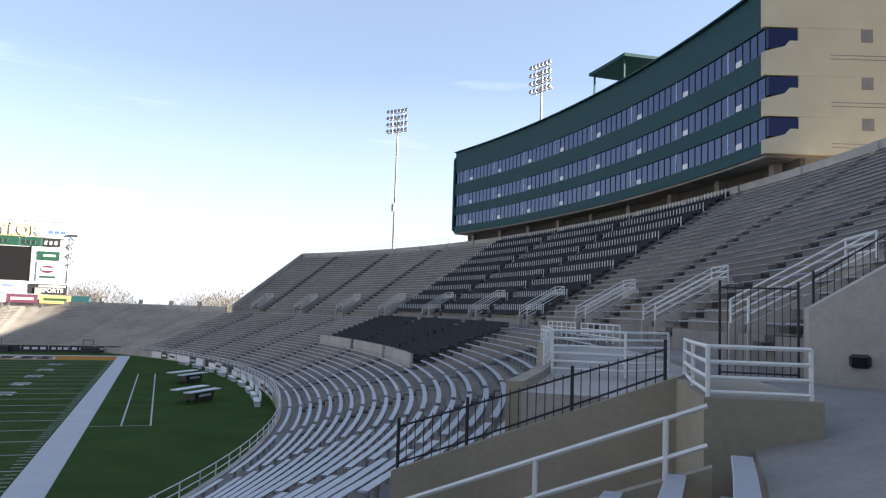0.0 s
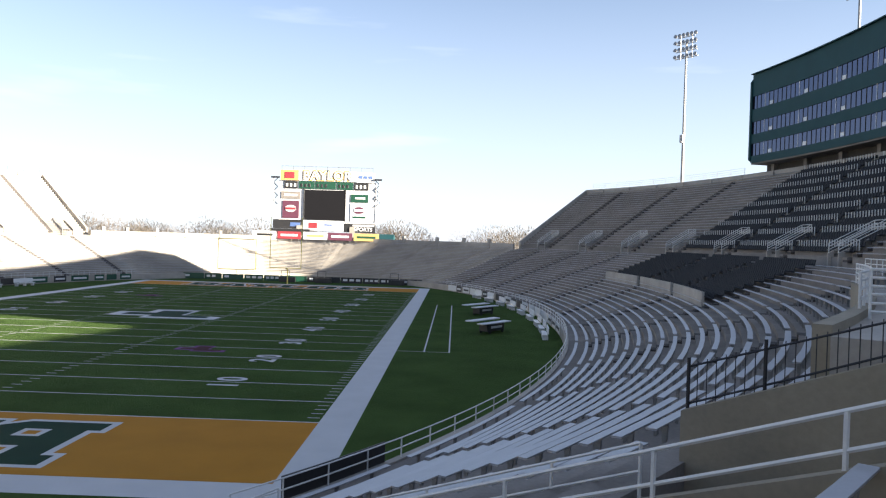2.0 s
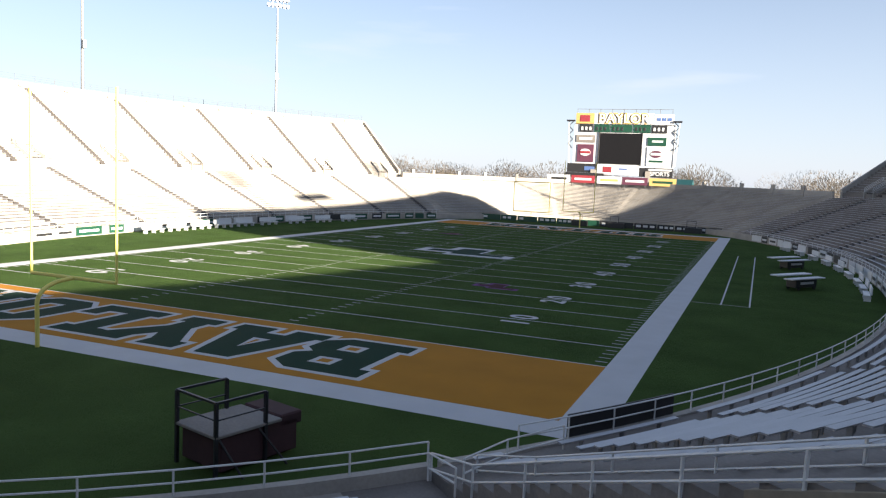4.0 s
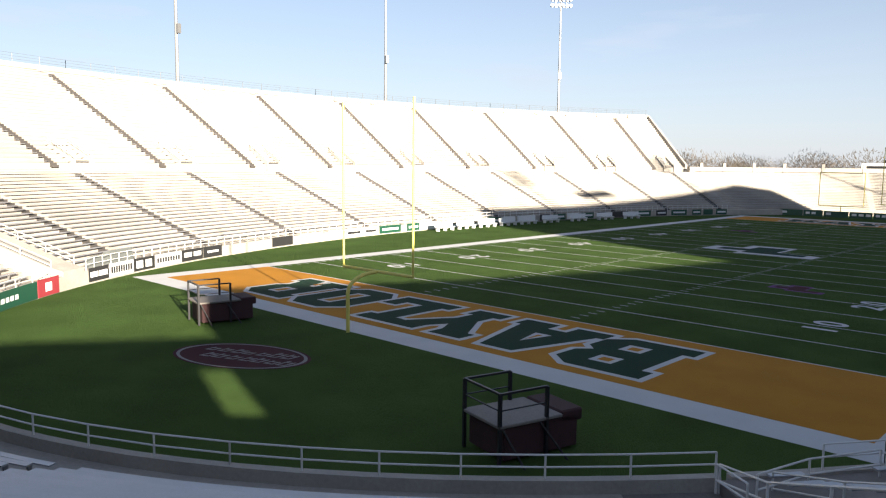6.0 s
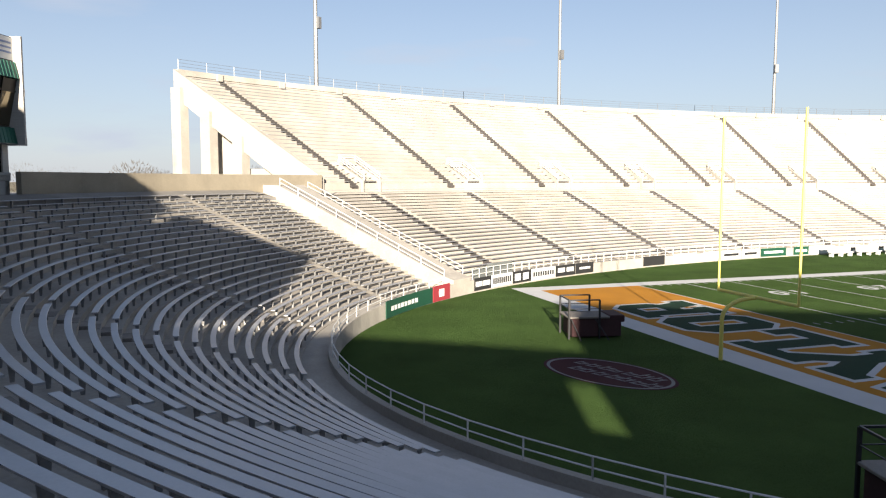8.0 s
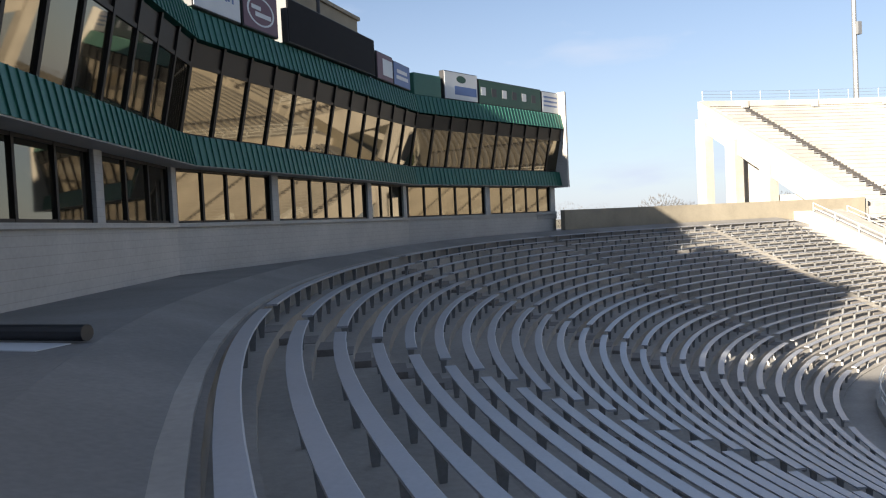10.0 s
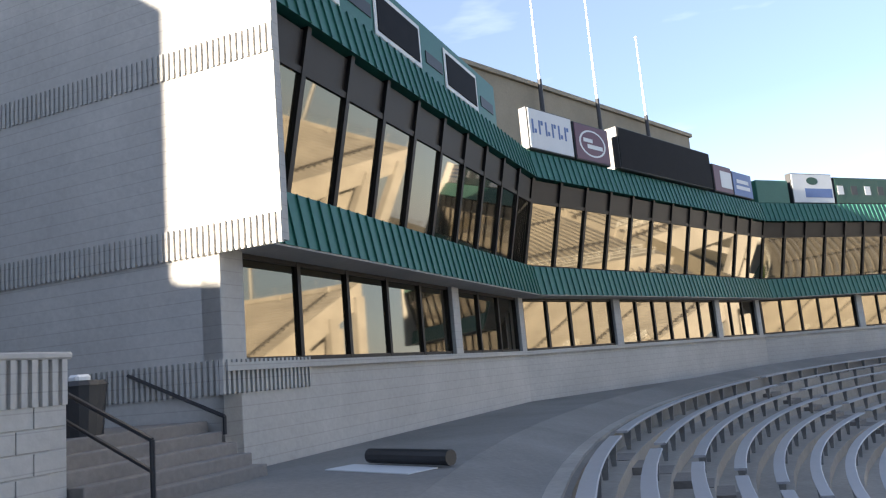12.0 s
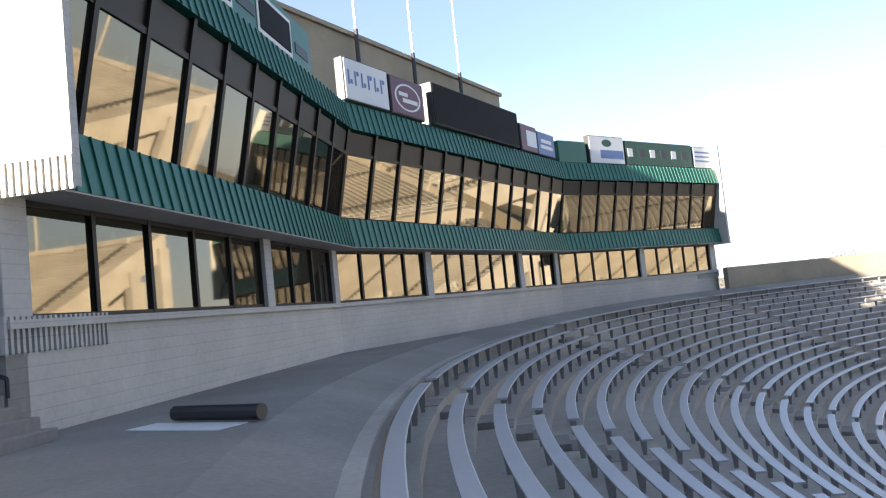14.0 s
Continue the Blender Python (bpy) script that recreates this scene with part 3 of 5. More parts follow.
# roof screens: boxes with rounded glass panels, boards and the dark message screen
m, length = facet_matrix(0, 0.55)
cabinet = thing("roof_cabinet", "green metal cabinet with three rounded dark panels on the roof edge", "cabinet")
part("body", box((0.2, -0.9, Z_EAVE), (length - 2.2, 0.0, Z_EAVE + 1.55), m, 0.03), GREEN_METAL, cabinet)
for k in range(3):
    x = 0.8 + k * (length - 3.2) / 3
    w = (length - 3.2) / 3 * 0.62
    part("panel_frame", box((x, 0.0, Z_EAVE + 0.25), (x + w, 0.03, Z_EAVE + 1.35), m, 0.02), WHITE_PAINT, cabinet)
    part("panel", box((x + 0.12, 0.02, Z_EAVE + 0.37), (x + w - 0.12, 0.05, Z_EAVE + 1.23), m, 0.015), SCREEN, cabinet)
    part("slot", box((x + w + 0.3, 0.0, Z_EAVE + 0.55), (x + w + 1.3, 0.02, Z_EAVE + 0.85), m), SIGN_BLACK, cabinet)


def board(name, m, x0, x1, z0, z1, y, mat, label, bars=(), shape=None, depth=0.35, cat="sign", hollow=False):
    t = thing(name, label, cat)
    part("case", box((x0, y - depth, z0), (x1, y - 0.01, z1), m, 0.02), SIGN_BLACK, t)
    part("face", box((x0 + 0.05, y - 0.012, z0 + 0.05), (x1 - 0.05, y + 0.012, z1 - 0.05), m), mat, t)
    for (a, b, c, d), bar_mat in bars:
        w, h = x1 - x0, z1 - z0
        part("lettering", box((x0 + a * w, y + 0.01, z0 + b * h), (x0 + c * w, y + 0.02, z0 + d * h), m), bar_mat, t)
    if shape:
        cx, cz, rx, rz, bar_mat = shape
        for grow_by, y_far, ring_mat in ((1.0, 0.006, bar_mat),) + (((0.88, 0.008, mat),) if hollow else ()):
            bm = bmesh.new()
            ring = [(x0 + (cx + grow_by * rx * math.cos(k * math.tau / 24)) * (x1 - x0), z0 + (cz + grow_by * rz * math.sin(k * math.tau / 24)) * (z1 - z0)) for k in range(24)]
            add_sweep(bm, [[m @ Vector((x, yy, z)) for x, z in ring] for yy in (y, y + 0.012 + y_far - 0.004)])
            part("emblem", bm, ring_mat, t)
    return t


m, length = facet_matrix(1, 0.9)
Z0 = Z_EAVE + 0.05
board("sign_board", m, 0.0, 2.5, Z0, Z0 + 1.45, 0, SIGN_WHITE, "white advertising board with a line of blue lettering", [((k * 0.145 + 0.08, 0.38, k * 0.145 + 0.115, 0.72), SIGN_BLUE) for k in range(6)] + [((k * 0.145 + 0.13, 0.4 + 0.22 * (k % 2), k * 0.145 + 0.175, 0.5 + 0.22 * (k % 2)), SIGN_BLUE) for k in range(6)])
board("sign_board", m, 2.6, 4.8, Z0, Z0 + 1.4, 0, SIGN_MAROON, "maroon advertising board with a round white emblem", [((0.24, 0.52, 0.5, 0.62), SIGN_WHITE), ((0.34, 0.36, 0.78, 0.47), SIGN_WHITE)], (0.5, 0.5, 0.38, 0.36, SIGN_WHITE), hollow=True)
board("message_screen", m, 5.3, 12.9, Z0, Z0 + 1.65, 0.1, SCREEN, "long black dot-matrix message screen, switched off", [], None, 0.6, "screen")
board("sign_board", m, 13.3, 15.2, Z0, Z0 + 1.3, 0, SIGN_MAROON, "purple and white advertising board on the roof edge", [((0.35, 0.2, 0.95, 0.8), SIGN_WHITE)])
board("sign_board", m, 15.25, 17.4, Z0, Z0 + 1.2, 0, SIGN_BLUE, "blue-grey advertising board on the roof edge", [((0.15, 0.3, 0.85, 0.45), SIGN_WHITE), ((0.2, 0.55, 0.8, 0.7), SIGN_WHITE)])
m, length = facet_matrix(2, 0.6)
box_part = thing("roof_cabinet", "plain green metal cabinet on the roof edge", "cabinet")
part("body", box((0.2, -0.8, Z0), (2.4, 0, Z0 + 1.2), m, 0.03), GREEN_METAL, box_part)
board("sign_board", m, 2.6, 5.6, Z0, Z0 + 1.6, 0.05, SIGN_WHITE, "white advertising board with dark lettering and a tree emblem", [((0.3, 0.2, 0.95, 0.5), SIGN_BLUE)], (0.5, 0.75, 0.14, 0.13, SIGN_GREEN))
score = board("small_scoreboard", m, 5.7, 12.2, Z0, Z0 + 1.45, 0.05, SIGN_GREEN, "green scoreboard with pale bars and dark digit windows", [((0.03 + k * 0.16, 0.35, 0.10 + k * 0.16, 0.68), SIGN_WHITE if k % 2 == 0 else SIGN_BLACK) for k in range(6)], cat="scoreboard")
board("sign_board", m, 12.3, 14.3, Z0, Z0 + 1.4, 0.05, SIGN_WHITE, "pale advertising board with small writing", [((0.1, 0.3 + 0.2 * k, 0.9, 0.38 + 0.2 * k), SIGN_BLUE) for k in range(3)])

# tall plain wall behind the roof, and three flagpoles before it
back = thing("rear_block", "plain tan concrete block rising behind the clubhouse roof", "building")
part("wall", box((-15.0, -52.0, Z_WALK), (21.0, -48.4, 22.4), None, 0.03), CONCRETE_TAN, back)
part("coping", box((-15.15, -52.1, 22.4), (21.1, -48.25, 22.62)), CONCRETE_TAN, back)
for x, top in ((1.35, 27.4), (-3.7, 29.0), (-8.8, 27.4)):
    pole = thing("flagpole", "tall slim flagpole without a flag, dark below and white above", "flagpole", "flagpoles")
    part("base_tube", tube((x, -47.9, Z_EAVE), (x, -47.9, 22.6), 0.11, 8), BLACK_STEEL, pole)
    part("pole", tube((x, -47.9, 22.6), (x, -47.9, top), 0.07, 8, 0.04), WHITE_PAINT, pole)
    bm = bmesh.new()
    bmesh.ops.create_icosphere(bm, subdivisions=1, radius=0.1, matrix=Matrix.Translation((x, -47.9, top + 0.08)))
    part("finial", bm, WHITE_PAINT, pole)

# low wall, stair and bin at the clubhouse's end
a, u, n, length = facet(0)
m = Matrix(((-u.x, n.x, 0, CLUB[0].x), (-u.y, n.y, 0, CLUB[0].y), (0, 0, 1, 0), (0, 0, 0, 1)))
low_wall = thing("low_wall", "low tan block wall with a fluted cap course", "wall")
part("body", box((2.9, 0.0, Z_WALK - 0.2), (7.0, 0.3, 9.34), m), BLOCK, low_wall)
part("cap", box((2.85, -0.04, 9.34), (7.0, 0.36, 9.42), m, 0.02), BLOCK, low_wall)
bm = bmesh.new()
for k in range(33):
    add_box(bm, (2.92 + k * 0.12, 0.3, 8.86), (2.985 + k * 0.12, 0.35, 9.34), m)
tagged(part("fluted_block", bm, BLOCK, low_wall), kind="stuff")
for r in range(5):
    for c in range(10):
        x = 2.91 + c * 0.4 + (0.2 if r % 2 else 0)
        part("block", box((x, 0.29, Z_WALK + 0.03 + r * 0.235), (x + 0.385, 0.318, Z_WALK + 0.252 + r * 0.235), m, 0.006), BLOCK, low_wall)
stair = thing("stair", "short worn concrete stair beside the clubhouse wall", "stair")
for k in range(5):
    part("step", box((0.06, -4.0 + 0.01 * k, Z_WALK - 0.1), (2.86, 0.75 - 0.25 * k, Z_WALK + 0.156 * (k + 1)), m, 0.01), CONCRETE_DARK, stair)
for x, pts in ((2.70, ((-0.1, 9.05), (1.3, 8.42), (1.3, Z_WALK), (-0.1, 8.75), (1.3, 8.1))), (0.12, ((-1.7, 9.2), (0.1, 8.5), (0.1, 8.25), (-1.7, 8.9), (0.1, 8.3)))):
    rail = thing("handrail", "dark grey steel stair handrail", "handrail", "stair handrails")
    p = [m @ Vector((x, *q)) for q in pts]
    part("rail", tube(p[0], p[1], 0.028), BLACK_STEEL, rail)
    if x > 1:
        part("rail", tube(p[3], p[4], 0.024), BLACK_STEEL, rail)
    part("post", tube(p[2], p[1], 0.028), BLACK_STEEL, rail)
bin_m = m @ pose(1.8, -0.75, Z_WALK + 0.78)
bin_ = thing("trash_bin", "black plastic rubbish bin on the stair landing", "bin")
bm = bmesh.new()
bmesh.ops.create_cone(bm, cap_ends=True, segments=16, radius1=0.26, radius2=0.31, depth=0.62, matrix=bin_m @ Matrix.Translation((0, 0, 0.31)))
part("body", bm, SIGN_BLACK, bin_)
bm = bmesh.new()
bmesh.ops.create_cone(bm, cap_ends=True, segments=16, radius1=0.33, radius2=0.29, depth=0.06, matrix=bin_m @ Matrix.Translation((0, 0, 0.65)))
part("rim", bm, SIGN_BLACK, bin_)
part("paper", box((-0.05, -0.03, 0.66), (0.18, 0.15, 0.76), bin_m, 0.03), SIGN_WHITE, bin_, "crumpled white paper")

# rolled mat on a sheet, on the walkway
mat = thing("rolled_mat", "black rolled rubber mat lying on a white sheet", "mat")
part("roll", tube((23.75, -35.35, Z_WALK + 0.12), (23.75, -33.75, Z_WALK + 0.12), 0.1, 12), SIGN_BLACK, mat)
part("sheet", box((23.0 + 0.85, -35.6, Z_WALK), (24.35, -33.9, Z_WALK + 0.012)), SIGN_WHITE, mat)

# plain walls of the outer concourse, which shade this corner of the bowl
CONCOURSE = [Vector(p) for p in ((58, -50), (43.5, -45.5), (45, -37.9), (51.3, -29.02), (52.1, -27.88), (62, -24.5))]
for k, (a, b) in enumerate(zip(CONCOURSE, CONCOURSE[1:])):
    nn = Vector((a.y - b.y, b.x - a.x)).normalized() * 0.2
    # a window opening in one wall, a narrow slit in the next
    cuts = ((0.0, 1.0, 11.2, 13.9),) if k == 3 else ((0.22, 0.285, 11.9, 13.9),) if k == 4 else ()
    bm = bmesh.new()
    at_f, pieces = 0.0, []
    for f0, f1, z0, z1 in cuts:
        pieces += [(at_f, f0, -0.6, 15.6), (f0, f1, -0.6, z0), (f0, f1, z1, 15.6)]
        at_f = f1
    for f0, f1, z0, z1 in pieces + [(at_f, 1.0, -0.6, 15.6)]:
        if f1 > f0:
            p, q = a.lerp(b, f0), a.lerp(b, f1)
            add_prism(bm, [p - nn, q - nn, q + nn, p + nn], z0, z1)
    tagged(part("wall_concourse", bm, CONCRETE_TAN), "plain tan concrete wall of the outer concourse", "wall", kind="structure")
tagged(part("wall_tower", box((38.0, -64, -0.6), (47.0, -45.35, 21.0), None, 0.02), CONCRETE_TAN), "plain tan concrete stair tower behind the stand", "wall", kind="structure")

# ---------------------------------------------------------------- rails, parapets and stairs of the bowl
def rail_run(pts, height, bars, mat, name, label, radius=0.03, group=""):
    """A railing along foot points: upright posts and bars at the given heights."""
    r = thing(name, label, "railing", group)
    for p in pts:
        part("post", tube(p, p + Vector((0, 0, height)), radius, 5), mat, r)
    for h in bars:
        bm = bmesh.new()
        add_path(bm, [p + Vector((0, 0, h)) for p in pts], radius * 0.9)
        part("bar", bm, mat, r)
    return r


for t0, t1, label in ((56.6, 71, "white two-bar steel railing on the field wall"), (71, 85, "white two-bar steel railing on the field wall"), (85, 99, "white two-bar steel railing on the field wall"),
                      (99, 112, "white two-bar steel railing on the field wall"), (112, 122.6, "white two-bar steel railing above the banner wall")):
    n = int((t1 - t0) / gap_deg((t0 + t1) / 2, 0, 1.8))
    rail_run([spot(t0 + (t1 - t0) * k / n, 0.15, 1.0) for k in range(n + 1)], 0.62, (0.3, 0.62), WHITE_PAINT, "railing", label, group="field rail")
for t0, t1 in ((20, 38), (38, 53.5), (0, 20), (-20, 0), (-45, -20)):
    n = int((t1 - t0) / gap_deg((t0 + t1) / 2, 0, 2.0))
    rail_run([spot(t0 + (t1 - t0) * k / n, 0.15, 1.0) for k in range(n + 1)], 0.7, (0.35, 0.7), WHITE_PAINT, "railing", "white two-bar steel railing along the shaded stand", group="field rail")
for k in range(10):
    t0 = 127 + k * 10
    n = 10
    rail_run([spot(t0 + 10 * j / n, 0.15, 1.0) for j in range(n + 1)], 0.85, (0.42, 0.85), WHITE_PAINT, "railing", "white two-bar steel railing along the sunlit stand", group="field rail")
rail_run([Vector((23.2, -9.3, 0.9)), Vector((24.2, -9.9, 0.9))], 0.75, (0.35, 0.75), WHITE_PAINT, "railing", "short white railing at the field gate")
rail_run([Vector((24.15, -9.2, 0.9)), Vector((24.7, -7.3, 0.9)), Vector((25.8, -5.3, 0.9))], 0.75, (0.35, 0.75), WHITE_PAINT, "railing", "short white railing at the field gate")

# white handrail of the stair well, from the gate up to the walkway
rows_pts = [spot(56.62, d, Z_FIRST - 0.5 + max(0, d - 1.4) * RISE / TREAD) for d in (0.4, 2.6, 4.8, 7.0, 9.2, 11.4, 13.7, 15.9, 17.4)]
well_rail = rail_run(rows_pts, 0.92, (0.48, 0.92), WHITE_PAINT, "railing", "white sloping two-bar handrail beside the stair well", radius=0.035)
for h in (0.48, 0.92):
    part("bar", tube(rows_pts[-1] + Vector((0, 0, h)), spot(56.62, 17.85, Z_FIRST - 0.5 + 16.45 * RISE / TREAD + h), 0.031, 5), WHITE_PAINT, well_rail)

rows_pts = [spot(55.5, d, Z_FIRST - 0.5 + max(0, d - 1.4) * RISE / TREAD) for d in (1.0, 3.6, 6.2, 8.8, 11.4, 12.9)]
rail_run(rows_pts, 0.92, (0.5, 0.92), WHITE_PAINT, "railing", "white sloping two-bar handrail between the lower rows", radius=0.03)

# stair well: side wall with a black fence, floor and the landing block
def slope_wall(name, th, width, d0, d1, z0a, z1a, z0b, z1b, mat, label):
    bm = bmesh.new()
    w0, w1 = gap_deg(th, d0, width), gap_deg(th, d1, width)
    add_sweep(bm, [[spot(th, d0, z0a), spot(th - w0, d0, z0a), spot(th - w0, d0, z1a), spot(th, d0, z1a)],
                   [spot(th, d1, z0b), spot(th - w1, d1, z0b), spot(th - w1, d1, z1b), spot(th, d1, z1b)]])
    return tagged(part(name, bm, mat), label, "wall", kind="structure")


slope_wall("stairwell_wall", 53.75, 0.3, 12.7, 17.75, 1.5, 6.09, 1.5, 8.08, CONCRETE_TAN, "sloping tan concrete wall beside the stair well")
bm = bmesh.new()
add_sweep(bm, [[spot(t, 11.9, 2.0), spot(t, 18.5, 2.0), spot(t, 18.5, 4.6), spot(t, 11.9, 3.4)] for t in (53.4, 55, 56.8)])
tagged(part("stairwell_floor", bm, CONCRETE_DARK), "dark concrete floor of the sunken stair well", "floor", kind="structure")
slope_wall("stairwell_curb", 56.7, 0.22, 10.5, 17.9, 1.5, 4.45, 1.5, 7.27, CONCRETE_TAN, "low tan concrete curb beside the stair well")
landing = thing("landing_wall", "tan concrete landing block at the head of the stair well", "wall")
front = [Vector((36.95, -19.1)), Vector((38.2, -19.75)), Vector((39.9, -16.7)), Vector((38.75, -16.1))]
bm = bmesh.new()
add_prism(bm, front, 1.0, 7.95)
part("block", bm, CONCRETE_TAN, landing)
rail_run([Vector((*p, 7.95)) for p in (Vector((38.85, -16.3)), Vector((37.9, -17.7)), Vector((37.05, -19.05)), Vector((38.15, -19.6)))], 0.62, (0.06, 0.24, 0.43, 0.62), WHITE_PAINT, "railing", "white four-bar railing on the landing block", radius=0.032)


def picket_fence(th, stations, label):
    """Black picket fence; stations are (d, z, height) along one radial line."""
    f = thing("picket_fence", label, "fence")
    foot = [spot(th, d, z) for d, z, h in stations]
    tops = [h for d, z, h in stations]
    for p, h in zip(foot, tops):
        part("post", tube(p, p + Vector((0, 0, h + 0.1)), 0.032, 5), BLACK_STEEL, f)
    for lift in (None, 0.1):
        bm = bmesh.new()
        add_path(bm, [p + Vector((0, 0, lift or h - 0.06)) for p, h in zip(foot, tops)], 0.018, 4)
        part("bar", bm, BLACK_STEEL, f)
    for a, b, ha, hb in zip(foot, foot[1:], tops, tops[1:]):
        n = max(2, int((b - a).length / 0.16))
        for k in range(1, n):
            p = a.lerp(b, k / n)
            part("picket", tube(p, p + Vector((0, 0, ha + (hb - ha) * k / n)), 0.009, 4), BLACK_STEEL, f)


picket_fence(53.6, [(12.75, 6.09, 0.80), (14.0, 6.58, 0.75), (15.8, 7.3, 0.66), (17.3, 7.9, 0.56)], "black steel picket fence on the sloping concrete wall")
picket_fence(50.0, [(18.6, 7.7, 2.0), (20.2, 7.7, 2.0)], "tall black steel picket fence at the cross aisle")
picket_fence(50.0, [(20.5, 8.95, 1.0), (23.5, 11.0, 1.0), (27.0, 13.4, 1.0), (31.0, 16.1, 1.0)], "black steel picket fence on the upper parapet")


# hooded lamp on the tan wall by the cross aisle
lamp = thing("wall_lamp", "black hooded lamp on a bracket at the tan wall", "lamp")
lm = pose(44.05, -15.2, 8.2, 0, 0, 35)
part("hood", box((-0.26, -0.2, -0.16), (0.26, 0.2, 0.12), lm, 0.06), SIGN_BLACK, lamp)
part("lens", box((-0.32, -0.14, -0.12), (-0.262, 0.14, 0.06), lm, 0.01), SCREEN, lamp)
part("bracket", tube(lm @ Vector((0, 0.1, -0.1)), lm @ Vector((0.1, 0.75, -0.3)), 0.04, 6), BLACK_STEEL, lamp)
part("stem", tube(lm @ Vector((0.1, 0.75, -0.53)), lm @ Vector((0.1, 0.75, -0.28)), 0.045, 6), BLACK_STEEL, lamp)


# sloping end parapets of the upper stands, with columns beneath
def raker(th, out, label):
    """out: +1 or -1, the side of th on which the stand ends."""
    r = thing("end_parapet", label, "parapet")
    bm = bmesh.new()
    w = 0.45
    secs = []
    for d, lo, hi in ((D_UP - 0.2, Z_WALK - 2.0, Z_UP + 0.65), (D_TOP, Z_TOP - 1.9, Z_TOP + 0.95)):
        g = gap_deg(th, d, w) * out
        secs.append([spot(th, d, lo), spot(th + g, d, lo), spot(th + g, d, hi), spot(th, d, hi)])
    add_sweep(bm, secs)
    part("parapet", bm, CONCRETE, r)
    for d, hi in ((D_TOP - 0.7, Z_TOP - 1.0), (D_TOP - 4.2, Z_TOP - 3.6), (D_TOP - 8.0, Z_TOP - 6.2)):
        g = gap_deg(th, d, 1.0) * out
        bm = bmesh.new()
        add_sweep(bm, [[spot(th, d - 0.55, z), spot(th + g, d - 0.55, z), spot(th + g, d + 0.55, z), spot(th, d + 0.55, z)] for z in (-0.6, hi)])
        part("column", bm, CONCRETE, r)
    # panel set back between the columns, and a low beam under the slope
    for name, d0, d1, z0, z1, back in (("infill_panel", D_TOP - 6.4, D_TOP - 1.2, -0.6, Z_TOP - 4.6, 1.4), ("beam", D_TOP - 12.0, D_TOP - 6.2, 9.35, 10.0, 0.3)):
        bm = bmesh.new()
        g0, g1 = gap_deg(th, d0, back) * out, gap_deg(th, d0, back + 0.3) * out
        add_sweep(bm, [[spot(th - g, d, z) for d, z in rect(d0, d1, z0, z1)] for g in (g0, g1)])
        part(name, bm, CONCRETE, r)


raker(50, 1, "sloping concrete end parapet on square columns, in shade")
# wall added below the parapet to keep low sun off the landing floor
bm = bmesh.new()
add_sweep(bm, [[spot(t, 20.4, -0.6), spot(t, 37.4, -0.6), spot(t, 37.4, Z_TOP - 1.0), spot(t, 20.4, Z_WALK - 1.2)] for t in (49.2, 49.8)])
tagged(part("wall_under_stand", bm, CONCRETE_TAN), "plain tan concrete wall added under the stand to block the sun", "wall", kind="structure")
raker(130, -1, "sloping cream concrete end parapet on square columns, in sun")
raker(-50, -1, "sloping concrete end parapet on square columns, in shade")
raker(230, 1, "sloping cream concrete end parapet on square columns")


# top rim wall of the tall stands, with blocks and a wire fence
def rim(name, t0, t1, label):
    bm = bmesh.new()
    add_ring(bm, rect(D_TOP, D_TOP + 0.35, Z_TOP - 1.0, Z_TOP + 1.0), t0, t1)
    add_ring(bm, rect(D_TOP - 0.12, D_TOP + 0.0, Z_TOP + 0.42, Z_TOP + 1.02), t0, t1)
    wall = tagged(part(name, bm, CONCRETE), label, "wall", kind="structure")
    for t in angles(t0 + 3, t1 - 3, 5):
        g = gap_deg(t, D_TOP, 0.35)
        bm = bmesh.new()
        add_sweep(bm, [[spot(t + s * g, d, z) for d, z in rect(D_TOP - 0.3, D_TOP - 0.1, Z_TOP + 0.25, Z_TOP + 0.98)] for s in (-1, 1)])
        part("rim_block", bm, CONCRETE, wall)
    return wall


rim("rim_wall_west", *WEST_UP, "cream concrete rim wall on top of the sunlit stand")
rim("rim_wall_east", *EAST_UP, "concrete rim wall on top of the shaded stand")
for t0, t1 in ((130.2, 155), (155, 180), (180, 205), (205, 229.8), (-49, -22)):
    n = 12
    fence = thing("wire_fence", "thin grey wire fence on the rim wall", "fence", "rim fences")
    ps = [spot(t0 + (t1 - t0) * k / n, D_TOP + 0.2, Z_TOP + 1.0) for k in range(n + 1)]
    for p in ps:
        part("post", tube(p, p + Vector((0, 0, 1.1)), 0.035, 4), GALVANISED, fence)
    for h in (0.4, 0.75, 1.1):
        bm = bmesh.new()
        add_path(bm, [p + Vector((0, 0, h)) for p in ps], 0.015, 4)
        part("wire", bm, GALVANISED, fence)

# wide sloping ramp wall between the end rows and the sunlit stand
bm = bmesh.new()
add_sweep(bm, [[spot(t, 0.0, -0.6), spot(t, 20.4, -0.6), spot(t, 20.4, Z_WALK + 0.75), spot(t, 18.2, Z_WALK + 0.75), spot(t, 1.2, 1.65), spot(t, 0.0, 1.3)] for t in (124.0, 125.2, 126.5)])
tagged(part("ramp_wall", bm, CONCRETE), "wide sloping cream concrete ramp wall in sun", "wall", kind="structure")
for th, n in ((123.9, 8), (126.6, 8)):
    rail_run([spot(th, 0.8 + 17.0 * k / n, 1.35 + 6.6 * k / n) for k in range(n + 1)], 0.75, (0.38, 0.75), WHITE_PAINT, "railing", "white sloping two-bar handrail beside the ramp wall")

